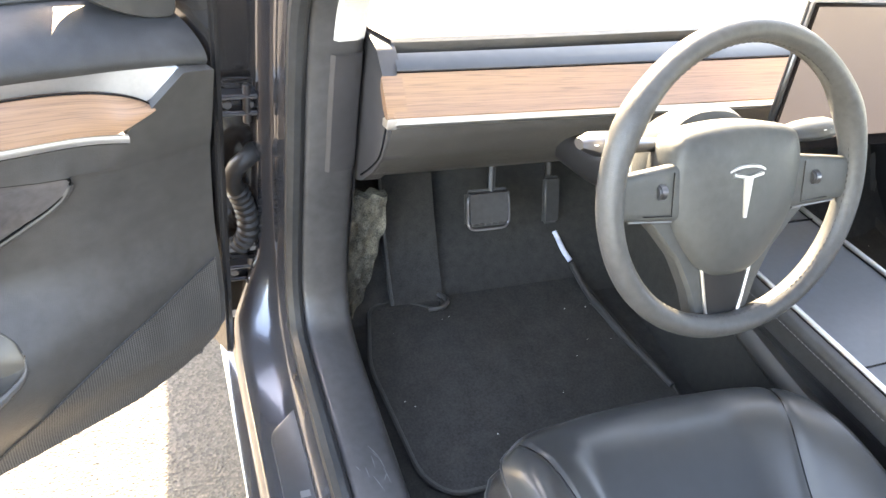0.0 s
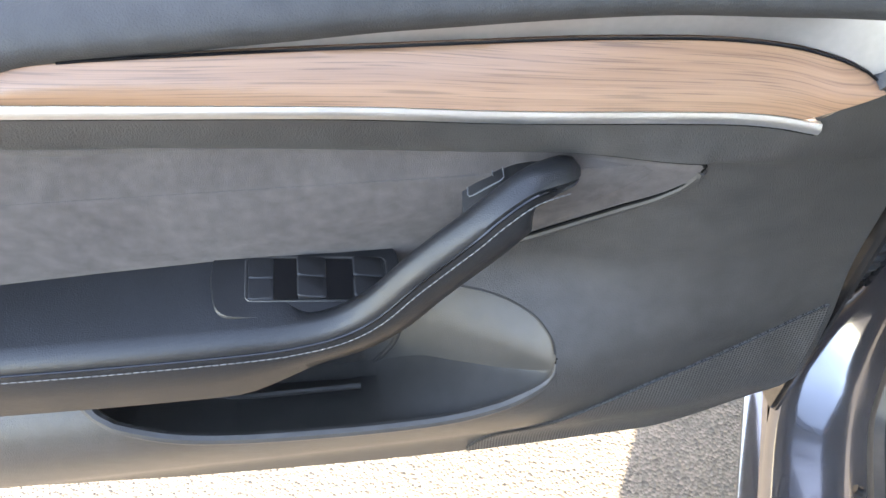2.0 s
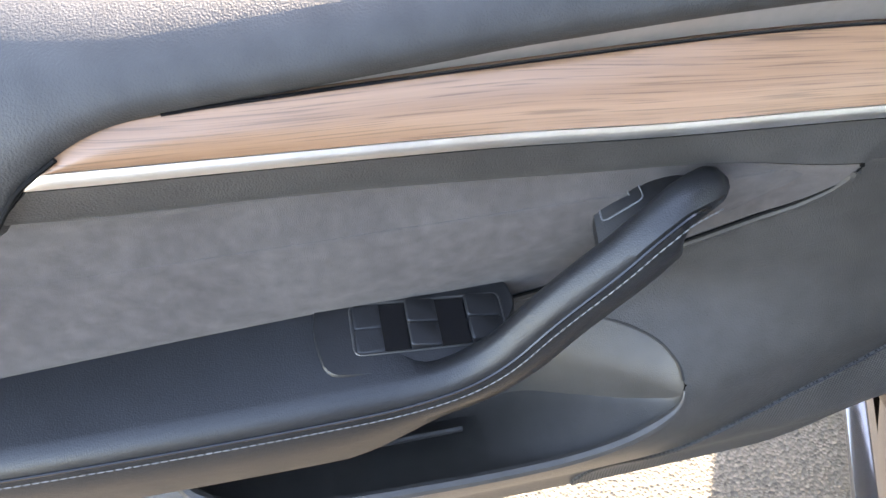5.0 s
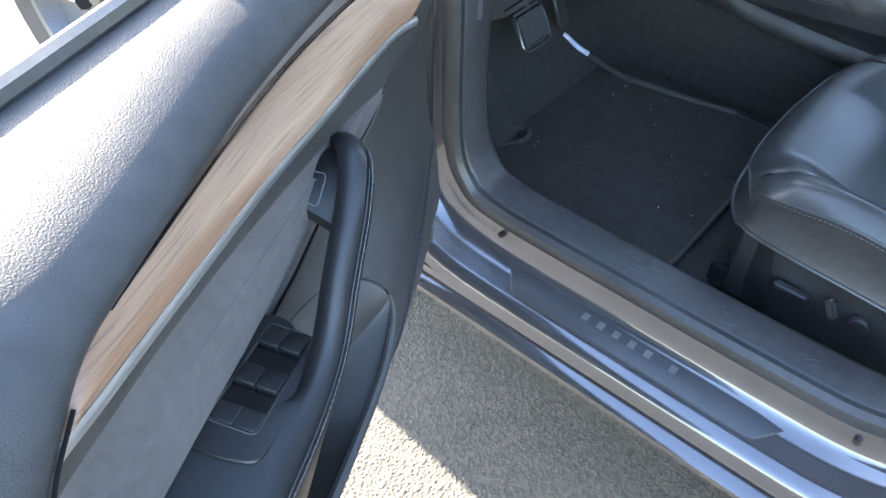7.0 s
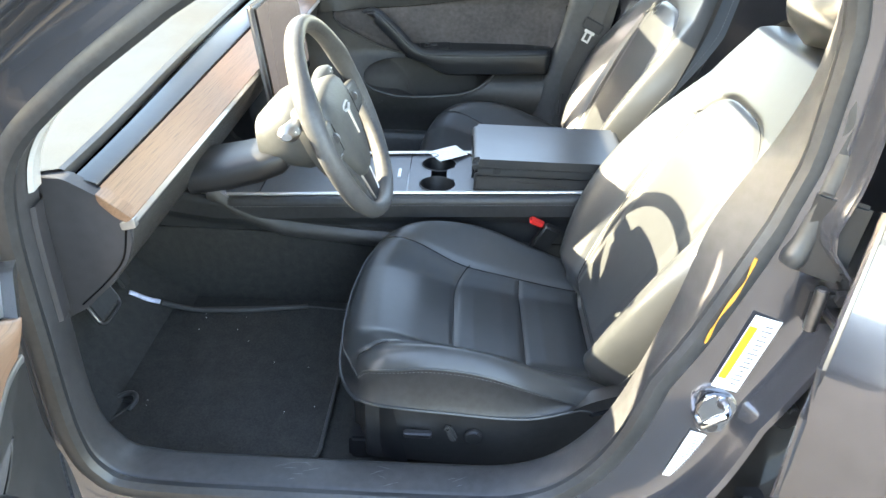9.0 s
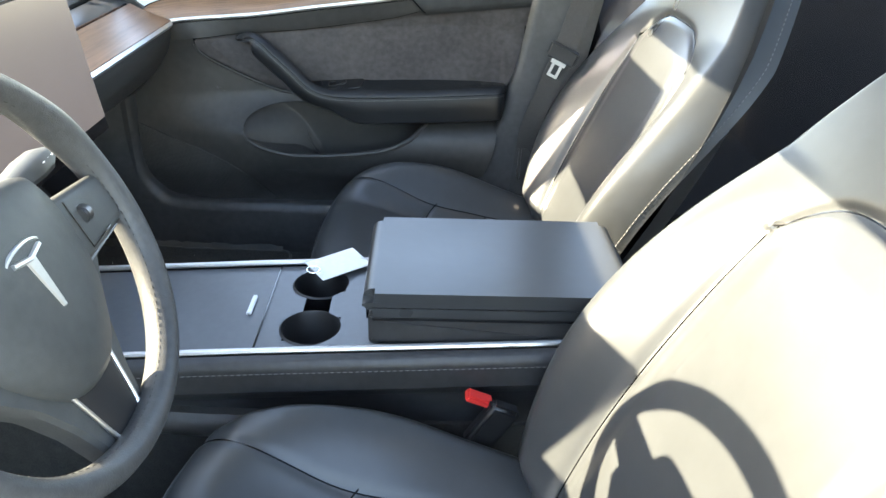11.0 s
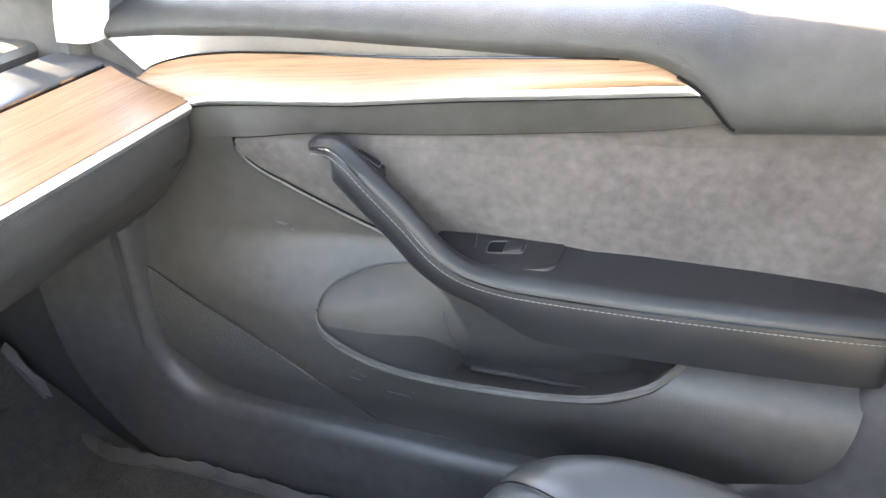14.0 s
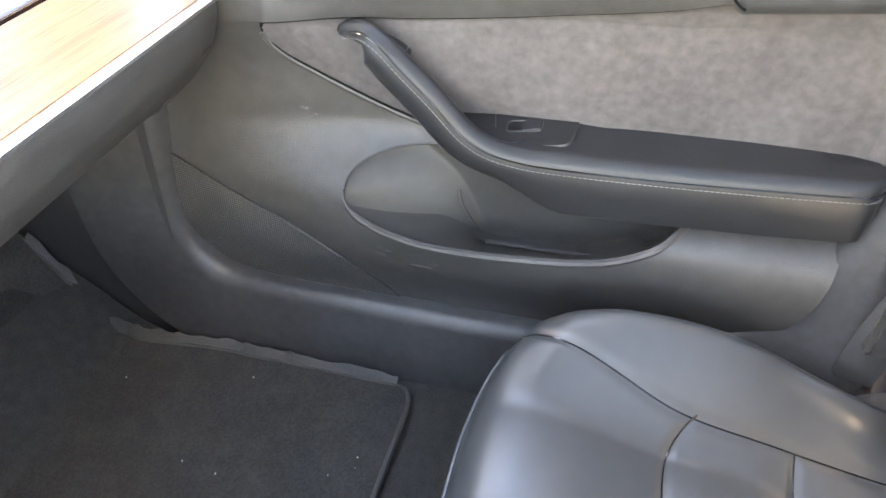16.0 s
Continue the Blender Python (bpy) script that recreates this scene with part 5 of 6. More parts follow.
    fr = [W(-0.041, -0.070, -0.0075), W(-0.032, -0.112, -0.007), W(-0.0245, -0.148, -0.007), W(-0.018, -0.157, -0.007), W(0.0, -0.159, -0.007), W(0.018, -0.157, -0.007), W(0.0245, -0.148, -0.007), W(0.032, -0.112, -0.007), W(0.041, -0.070, -0.0075)]
    part("spoke_frame", tube(smooth_curve([tuple(p) for p in fr], 4), 0.0022, 8), SILVER, w, "satin silver spoke frame")
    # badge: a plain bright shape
    b1 = [W(0.0285 * math.sin(radians(a)), 0.014 + 0.012 * math.cos(radians(a)), 0.0135 - 0.004 * math.sin(radians(a)) ** 2) for a in range(-70, 71, 10)]
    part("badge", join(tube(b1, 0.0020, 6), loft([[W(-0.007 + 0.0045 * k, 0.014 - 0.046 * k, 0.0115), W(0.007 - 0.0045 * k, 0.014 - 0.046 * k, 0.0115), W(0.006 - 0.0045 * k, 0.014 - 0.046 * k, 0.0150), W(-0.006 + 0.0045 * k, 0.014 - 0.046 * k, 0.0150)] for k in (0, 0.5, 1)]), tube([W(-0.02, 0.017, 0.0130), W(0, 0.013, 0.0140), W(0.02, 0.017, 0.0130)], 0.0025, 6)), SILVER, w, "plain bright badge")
    # stalks
    for sx in (-1, 1):
        t0, t1 = W(sx * 0.075, 0.045, -0.055), W(sx * 0.185, 0.055, -0.040)
        arm = [t0 + (t1 - t0) * k / 6 for k in range(7)]
        part("stalk", tube(arm, [0.010, 0.011, 0.012, 0.016, 0.018, 0.017, 0.008], 12, flat=0.7), WHEEL_HUB if sx > 0 else SILVER_DARK, w, "grey control stalk")
        part("stalk_mark", stitches([W(sx * 0.150, 0.052, -0.029), W(sx * 0.175, 0.054, -0.028)], 0.005, 0.004, 0.0012, (0, 0, 0)), WHITE, w)


build_wheel()


def build_screen():
    s = thing("touch_screen", "landscape touch screen with dark glass and grey frame", "screen", at=(0, -0.05, 0.84))
    rot = Euler((radians(-8), 0, 0)).to_matrix()
    part("frame", rbox((0.005, -0.050, 0.845), (0.37, 0.014, 0.225), 0.006, rot, 3), SILVER_DARK, s, "satin grey frame")
    part("glass", rbox((0.005, -0.0575, 0.845), (0.360, 0.004, 0.215), 0.0015, rot), SCREEN, s, "dark smudged glass")
    page = part("display", rbox((0.005, -0.0598, 0.853), (0.350, 0.001, 0.190), 0, rot), DISPLAY, s, "pale grey lit display")
    for x, z, wd, ht in ((-0.105, 0.862, 0.030, 0.075), (-0.105, 0.835, 0.040, 0.012), (0.05, 0.93, 0.12, 0.004), (-0.09, 0.925, 0.05, 0.004), (-0.13, 0.775, 0.03, 0.003), (0.06, 0.80, 0.16, 0.003)):
        part("display_bar", rbox((x, -0.0606 + (z - 0.845) * 0.14, z), (wd, 0.001, ht), 0, rot), INK, page)
    part("mount", rbox((0.0, -0.025, 0.790), (0.06, 0.04, 0.02), 0.006), PLASTIC_DARK, s)


build_screen()


# ---- centre console ----
def build_console():
    c = thing("centre_console", "grey centre console with cup holders", "console", at=(0, -0.4, 0.25))
    top = lambda y: lerp([(-0.86, 0.575), (-0.33, 0.546), (-0.05, 0.528), (0.10, 0.52), (0.30, 0.55)], y)

    def wall(side):
        def f(s, t):
            y = -0.87 + 1.17 * s
            z1 = top(y)
            prof = [(0, 0.100), (0.25, 0.108), (0.55, 0.118), (0.62, 0.126), (0.70, 0.138), (0.90, 0.139), (0.97, 0.134), (1, 0.124)]
            z = lerp([(0, 0.235), (0.25, 0.30), (0.55, z1 - 0.075), (0.62, z1 - 0.062), (0.70, z1 - 0.048), (0.90, z1 - 0.012), (0.97, z1 - 0.001), (1, z1 + 0.001)], t)
            return (side * lerp(prof, t), y, z)
        return grid(f, 50, 40)
    for side in (-1, 1):
        part("side_wall", wall(side), VINYL_SIDE, c, "dark vinyl side wall with stitched pad")
        part("stitching", stitches([(side * 0.1395, y / 100, top(y / 100) - 0.018) for y in range(-86, 10, 4)], 0.005, 0.003, 0.0008, (0, 0, 0)), THREAD, c)
        part("rim", tube([(side * 0.117, -0.86 + 0.05 * k, top(-0.86 + 0.05 * k) + 0.003) for k in range(21)], 0.0045, 8), SILVER, c, "satin silver rim")
    sweep = [(-0.45, 0.452), (-0.264, 0.456), (-0.142, 0.464), (-0.045, 0.476), (0.047, 0.512), (0.11, 0.552)]
    for side in (-1, 1):
        part("tunnel_trim", slab(lambda p, q: (side * (0.124 + 0.016 * math.sin(math.pi * (0.15 + 0.7 * q))), -0.45 + 0.56 * p, spl(sweep, -0.45 + 0.56 * p) - 0.040 * q), 40, 8, (-side * 0.02, 0, 0)), PLASTIC, c, "curved dark trim above the carpet")
        part("tunnel_carpet", slab(lambda p, q: (side * (0.112 + 0.010 * q), -0.80 + 1.10 * p, 0.236 + 0.20 * q), 30, 6, (-side * 0.01, 0, 0)), CARPET, c, "black carpeted tunnel side")
    part("front_rim", tube(smooth_curve([(-0.117, 0.14, top(0.14) + 0.003), (-0.10, 0.165, top(0.16) + 0.003), (0, 0.17, top(0.16) + 0.003), (0.10, 0.165, top(0.16) + 0.003), (0.117, 0.14, top(0.14) + 0.003)], 4), 0.0045, 8), SILVER, c)

    # deck with two holes
    bm = bmesh.new()
    nx, ny = 26, 110
    vs = {}
    holes = [(-0.058, -0.405, 0.040), (0.058, -0.405, 0.040)]

    def inside(x, y):
        return any(math.hypot(x - hx, y - hy) < hr for hx, hy, hr in holes) or (abs(x) < 0.058 and abs(y + 0.405) < 0.018)
    for i in range(nx + 1):
        for j in range(ny + 1):
            x, y = -0.113 + 0.226 * i / nx, -0.86 + 1.02 * j / ny
            for hx, hy, hr in holes:
                r = math.hypot(x - hx, y - hy)
                if hr - 0.006 < r < hr + 0.004:
                    x, y = hx + (x - hx) * hr / r, hy + (y - hy) * hr / r
            vs[i, j] = bm.verts.new((x, y, top(y) - 0.003))
    for i in range(nx):
        for j in range(ny):
            q = [vs[i, j], vs[i + 1, j], vs[i + 1, j + 1], vs[i, j + 1]]
            mx, my = sum(v.co.x for v in q) / 4, sum(v.co.y for v in q) / 4
            if not inside(mx, my):
                bm.faces.new(q)
    part("deck", bm, CONSOLE, c, "matt grey console deck")
    for hx, hy, hr in holes:
        cup = [[(hx + r * math.cos(a), hy + r * math.sin(a), z) for a in [2 * math.pi * k / 32 for k in range(32)]] for r, z in ((hr + 0.004, 0.5465), (hr + 0.001, 0.5485), (hr - 0.001, 0.545), (hr - 0.004, 0.48), (hr - 0.008, 0.472), (0.004, 0.471))]
        part("cup_holder", loft(cup, False), PLASTIC_DARK, c, "round black cup holder")
    for y, z in ((-0.335, 0.5435), (0.0, 0.527)):
        part("seam", rbox((0, y, z), (0.226, 0.0022, 0.003), 0), GLOSS_BLACK, c)
    part("lid_pull", rbox((0.0, -0.312, 0.5445), (0.050, 0.007, 0.004), 0.0015), SILVER, c, "bright lid pull")
    part("front_block", rbox((0, 0.26, 0.40), (0.22, 0.28, 0.30), 0.03), VINYL_SIDE, c)
    # armrest box
    box = round_poly([(-0.486, 0.556), (-0.486, 0.600), (-0.835, 0.600), (-0.835, 0.556)], 0.006, 3)
    part("armrest_box", prism(box, "x", -0.107, 0.107, 0.006), VINYL_SIDE, c)
    lid = round_poly([(-0.478, 0.602), (-0.480, 0.636), (-0.835, 0.636), (-0.838, 0.602)], 0.020, 6)
    part("armrest_lid", prism(lid, "x", -0.110, 0.110, 0.013), VINYL, c, "black vinyl armrest lid")
    part("lid_latch", rbox((-0.05, -0.487, 0.583), (0.05, 0.012, 0.028), 0.004), GLOSS_BLACK, c)
    part("rear_tail", rbox((0, -0.90, 0.52), (0.20, 0.12, 0.10), 0.02), VINYL_SIDE, c)


build_console()


# ---- seats ----
def build_seat(side, dy):
    cx = 0.41
    who = "driver_seat" if side < 0 else "passenger_seat"
    s = thing(who, "black vinyl bucket seat with ribbed cushion and headrest", "car seat", group="front seats", at=(side * cx, -0.5 + dy, 0.24))

    def Q(xo, y, z):
        return (side * (cx + xo), y + dy, z)
    ZC = [(-0.80, 0.395), (-0.72, 0.388), (-0.59, 0.405), (-0.45, 0.428), (-0.36, 0.456), (-0.31, 0.468), (-0.28, 0.466), (-0.262, 0.459), (-0.250, 0.448), (-0.242, 0.432)]
    CREST = [(-0.80, 0.418), (-0.70, 0.437), (-0.60, 0.468), (-0.515, 0.499), (-0.45, 0.514), (-0.37, 0.518), (-0.315, 0.508), (-0.285, 0.494), (-0.262, 0.480), (-0.250, 0.466), (-0.242, 0.454)]
    WIDE = [(0, 0.205), (0.18, 0.236), (0.45, 0.250), (0.75, 0.250), (0.88, 0.246), (0.95, 0.238), (1.0, 0.221)]
    SEAM_X = [(-0.80, 0.140), (-0.72, 0.147), (-0.57, 0.151), (-0.47, 0.153), (-0.40, 0.166), (-0.33, 0.187), (-0.295, 0.200), (-0.24, 0.205)]

    def cushion(p, q):
        a = -1 + 2 * p
        k = abs(a)
        x, ye = k * spl(WIDE, q), -0.80 + 0.558 * q
        y = ye - 0.048 * k ** 3 * q
        zc = spl(ZC, ye)
        z = zc + (spl(CREST, ye) - zc) * step(0.42, 0.91, k)
        z -= 0.026 * max(0, (k - 0.88) / 0.12) ** 2 * (1 - 0.7 * step(0.84, 1.0, q))
        sx = spl(SEAM_X, y)
        g = math.exp(-((x - sx) / 0.0060) ** 2)
        if x < sx:
            arch = 0.032 * (x / sx) ** 6
            for yr in (-0.452 - arch, -0.590, -0.718):
                g = max(g, math.exp(-((y - yr) / 0.0058) ** 2))
            puff = min(abs(y + 0.452 + arch), abs(y + 0.590), abs(y + 0.718))
            z += 0.005 * min(1, puff / 0.04) * step(-0.44, -0.47, y) * step(0.0, 0.03, sx - x)
        z -= 0.0040 * g
        return Q(math.copysign(x, a), y, z)
    cu = part("cushion", grid(cushion, 170, 190), VINYL, s, "smooth black vinyl cushion with sewn ribs")

    def on_cushion(xo, y):
        """The point of the cushion over a place in plan."""
        q = (y + 0.80) / 0.558
        for _ in range(6):
            k = abs(xo) / spl(WIDE, q)
            q = min(1.0, (y + 0.80) / (0.558 - 0.048 * k ** 3))
        x, yy, z = cushion(0.5 + math.copysign(k, xo) / 2, q)
        return (x, yy, z + 0.0003)
    for sgn in (-1, 1):
        ys = [-0.79 + 0.50 * i / 60 for i in range(61)]
        part("side_seam", tube([on_cushion(sgn * spl(SEAM_X, y), y) for y in ys], 0.0010, 5), GLOSS_BLACK, cu)
    for yr in (-0.452, -0.590, -0.718):
        w = spl(SEAM_X, yr)
        ks = [-1 + i / 20 for i in range(41)]
        part("rib_seam", tube([on_cushion(k * w, yr - (0.032 * abs(k) ** 6 if yr == -0.452 else 0)) for k in ks], 0.0010, 5), GLOSS_BLACK, cu)
    # side of the cushion, sewn to its edge, down to the plastic shield
    rim = [cushion(1.0, i / 50) for i in range(50)] + [cushion(1 - i / 50, 1.0) for i in range(50)] + [cushion(0.0, 1 - i / 50) for i in range(51)]
    HEM = [(-0.80, 0.432), (-0.70, 0.425), (-0.655, 0.415), (-0.585, 0.399), (-0.436, 0.405), (-0.327, 0.407), (-0.29, 0.398), (-0.24, 0.380)]

    def skirt(p, q, spread=0.007):
        i = round(p * 150)
        top, before, after = (Vector(rim[j]) for j in (i, max(0, i - 2), min(150, i + 2)))
        out = Vector((after.y - before.y, before.x - after.x, 0)).normalized() * -side
        zb = min(spl(HEM, top.y - dy), top.z - 0.004)
        return top + out * (spread * math.sin(math.pi * q) ** 0.7 - 0.006 * q) + Vector((0, 0, (zb - top.z) * q))
    part("cushion_side", grid(skirt, 150, 12), VINYL_SIDE, s, "dark vinyl side of the cushion")
    part("edge_piping", tube(rim, 0.0019, 6), VINYL, s)
    part("hem_piping", tube([skirt(i / 150, 1.0) for i in range(151)], 0.0030, 6), VINYL, s)
    edge = [skirt(i / 150, 0.10) for i in range(0, 56)]
    part("edge_stitching", stitches(edge, 0.0042, 0.0026, 0.0007, (side * 0.0006, 0, 0)), GREY_PRINT, s, "grey edge stitching")
    # dark apron under the cushion's front
    def apron(p, q):
        e = skirt(0.30 + 0.40 * p, 1.0)
        return (e[0], e[1] - 0.012 - 0.030 * q, e[2] + (0.275 - e[2]) * q)
    part("front_apron", grid(apron, 30, 4), PLASTIC_DARK, s)
    # plastic shield with controls
    def shield(p, q):
        y = -0.86 + 0.585 * p
        x = 0.242 + 0.010 * math.sin(math.pi * p) - 0.02 * q
        hi = spl([(-0.86, 0.470), (-0.75, 0.458), (-0.69, 0.438), (-0.64, 0.410), (-0.585, 0.395), (-0.45, 0.402), (-0.33, 0.406), (-0.275, 0.398)], y)
        return Q(x - 0.07 * step(-0.31, -0.275, y), y, hi + (0.262 - hi) * q)
    sh = part("side_shield", slab(shield, 40, 8, (-side * 0.03, 0, 0)), SHIELD, s, "dark plastic seat shield")
    part("seat_switch", rbox(Q(0.2515, -0.397, 0.349), (0.014, 0.050, 0.013), 0.003), SILVER_DARK, sh, "bright seat slide switch")
    part("recline_switch", rbox(Q(0.2525, -0.454, 0.356), (0.014, 0.014, 0.034), 0.004, Euler((radians(-25), 0, 0)).to_matrix()), PLASTIC, sh)
    part("lumbar_knob", cyl(Q(0.2525, -0.494, 0.350), (1, 0, 0), 0.015, 0.012, 24, 0.003), SILVER_DARK, sh, "round bright-rimmed knob")
    part("shield_slot", rbox(Q(0.246, -0.735, 0.424), (0.012, 0.10, 0.007), 0.003, Euler((radians(-20), 0, 0)).to_matrix()), GLOSS_BLACK, sh)
    for x in (-0.19, 0.19):
        part("rail", rbox(Q(x, -0.55, 0.268), (0.045, 0.56, 0.05), 0.006), PLASTIC_DARK, s)
    # backrest
    lean = radians(26.6 if side < 0 else 23.2)
    B0, DIR, NRM = Vector((0, -0.745, 0.40)), Vector((0, -math.sin(lean), math.cos(lean))), Vector((0, math.cos(lean), math.sin(lean)))
    LEN = 0.66
    BH = [(0, 0.200), (0.10, 0.238), (0.25, 0.270), (0.45, 0.282), (0.62, 0.274), (0.76, 0.246), (0.88, 0.204), (0.96, 0.165), (1.0, 0.125)]

    def back(p, q):
        a = -1 + 2 * p
        half = spl(BH, q)
        k = abs(a)
        prot = 0.060 * math.sin(math.pi * min(1, (q + 0.18) / 0.95)) ** 1.2 if q < 0.77 else 0.060 * math.sin(math.pi * min(1, 0.95 / 0.95)) ** 1.2
        h = 0.055 + prot * step(0.45, 0.84, k)
        h -= 0.075 * max(0, (k - 0.86) / 0.14) ** 2.2
        h -= 0.05 * step(0.93, 1.0, q) + 0.03 * step(0.06, 0.0, q)
        ins = 0.55
        top = 0.76 - 0.10 * (k / 0.55) ** 4
        g = math.exp(-((k - ins) * half / 0.0070) ** 2) * (q < 0.66)
        g = max(g, math.exp(-((q - top) * LEN / 0.007) ** 2) * (k < ins * 0.98))
        h -= 0.0045 * g
        if k < ins and q < top:
            h += 0.006 * min(1, (ins - k) * 6) * min(1, (top - q) * 14)
        pt = B0 + DIR * (q * LEN) + NRM * h
        return Q(a * half, pt.y, pt.z)
    br = part("backrest", grid(back, 160, 180), VINYL, s, "black vinyl backrest with sewn panels")
    for sgn in (-1, 1):
        part("side_seam", tube([back(0.5 + sgn * 0.275, 0.04 + 0.61 * i / 50) for i in range(51)], 0.0011, 5), GLOSS_BLACK, br)
    part("top_seam", tube([back(0.5 + 0.27 * k, 0.76 - 0.10 * (0.982 * abs(k)) ** 4) for k in [-1 + i / 25 for i in range(51)]], 0.0011, 5), GLOSS_BLACK, br)
    def shell(p, q):
        a = -1 + 2 * p
        half = spl(BH, q)
        h = -0.060 * (1 - abs(a) ** 4) + 0.030 * abs(a) ** 4
        pt = B0 + DIR * (q * LEN) + NRM * h
        return Q(a * half, pt.y, pt.z)
    part("seat_shell", grid(shell, 50, 40), VINYL_SIDE, s)
    for sgn in (-1, 1):
        edge = [back(0.5 + sgn * 0.495, 0.02 + 0.9 * i / 40) for i in range(41)]
        part("back_stitching", stitches([(e[0], e[1], e[2]) for e in edge], 0.005, 0.003, 0.0010, (0, 0.002, 0.001)), THREAD, s)
    # headrest
    hc = B0 + DIR * (LEN + 0.085) + NRM * 0.045
    hr = []
    for q in [i / 20 for i in range(21)]:
        zz = -0.10 + 0.20 * q
        r = (1 - abs(2 * q - 1) ** 3.2) ** 0.42 if 0 < q < 1 else 0.02
        w = 0.135 - 0.03 * (1 - q)
        ring = []
        for j in range(36):
            b = 2 * math.pi * j / 36
            cxx, cyy = math.cos(b), math.sin(b)
            ex = math.copysign(abs(cxx) ** 0.6, cxx) * w * r
            ey = math.copysign(abs(cyy) ** 0.7, cyy) * 0.052 * r
            pt = hc + DIR * (zz - 0.012 * (1 - abs(ex) / w) * (q < 0.5)) + NRM * ey
            ring.append(Q(ex, pt.y, pt.z))
        hr.append(ring)
    head = part("headrest", loft(hr), VINYL, s, "rounded black headrest")
    seam = []
    for i in range(15):
        zz = -0.10 + 0.20 * i / 14
        q = i / 14
        r = (1 - abs(2 * q - 1) ** 3.2) ** 0.42 if 0 < q < 1 else 0.02
        pt = hc + DIR * zz + NRM * (0.052 * r + 0.0005)
        seam.append(Q(0.0, pt.y, pt.z))
    part("headrest_seam", tube(seam, 0.0012, 5), GLOSS_BLACK, head)
    return s


build_seat(-1, 0.0)
build_seat(1, -0.10)


# ---- mats, pedals, small things ----
def build_mat(side):
    m = thing("floor_mat", "black carpet floor mat with bound edge" + (" and worn heel area" if side < 0 else ", its outer edge turned up"), "floor mat", group="front floor mats", at=(side * 0.42, 0, 0.245))
    if side < 0:
        out = [(-0.640, -0.215), (-0.675, -0.17), (-0.692, 0.06), (-0.655, 0.20), (-0.60, 0.21), (-0.545, 0.18), (-0.52, 0.165), (-0.51, 0.19), (-0.53, 0.24), (-0.20, 0.26), (-0.185, 0.10), (-0.16, -0.10), (-0.17, -0.222)]
    else:
        out = [(0.17, -0.235), (0.16, 0.0), (0.20, 0.40), (0.70, 0.40), (0.700, 0.30), (0.680, 0.22), (0.672, 0.172), (0.678, 0.112), (0.690, 0.04), (0.690, -0.06), (0.689, -0.146), (0.688, -0.228), (0.66, -0.240), (0.53, -0.236)]
    o = round_poly(out, 0.03 if side < 0 else 0.016, 4)
    lift = (lambda x, y: 0.0) if side < 0 else (lambda x, y: 0.19 * step(0.22, 0.42, y) + 0.012 * step(0.62, 0.69, x) * step(0.0, 0.12, y))
    if side < 0:
        part("carpet", prism(o, "z", 0.244, 0.258, 0.003), MAT_RUG, m, "dark pile")
    else:
        edge = [(0.545, 0.16), (0.12, 0.16)]
        right = lambda y: lerp([(-0.240, 0.66), (-0.228, 0.688), (-0.06, 0.690), (0.04, 0.690), (0.112, 0.678), (0.172, 0.672), (0.22, 0.680), (0.30, 0.700), (0.40, 0.70)], y)
        part("carpet", slab(lambda p, q: (0.165 + (right(-0.24 + 0.64 * q) - 0.165) * p, -0.24 + 0.64 * q, 0.258 + lift(0.165 + (right(-0.24 + 0.64 * q) - 0.165) * p, -0.24 + 0.64 * q)), 40, 50, (0, 0, -0.012)), MAT_RUG, m, "dark pile")
        rng = random.Random(4)
        rag = [rng.uniform(-0.003, 0.003) for _ in range(60)]
        part("backing_flap", slab(lambda p, q: (right(-0.215 + 0.56 * p) - 0.004 + 0.015 * q + rag[int(p * 50)] * q, -0.215 + 0.56 * p, 0.254 + lift(0.68, -0.215 + 0.56 * p) + (0.014 + rag[int(p * 50) + 3] * 1.2) * q ** 0.7), 50, 4, (0.002, 0, -0.002)), EDGE, m, "ragged grey backing flap")
    part("bound_edge", tube([(x, y, 0.256 + lift(x, y)) for x, y in o], 0.0042, 6, closed=True), EDGE, m, "grey stitched edge")


build_mat(-1)
build_mat(1)


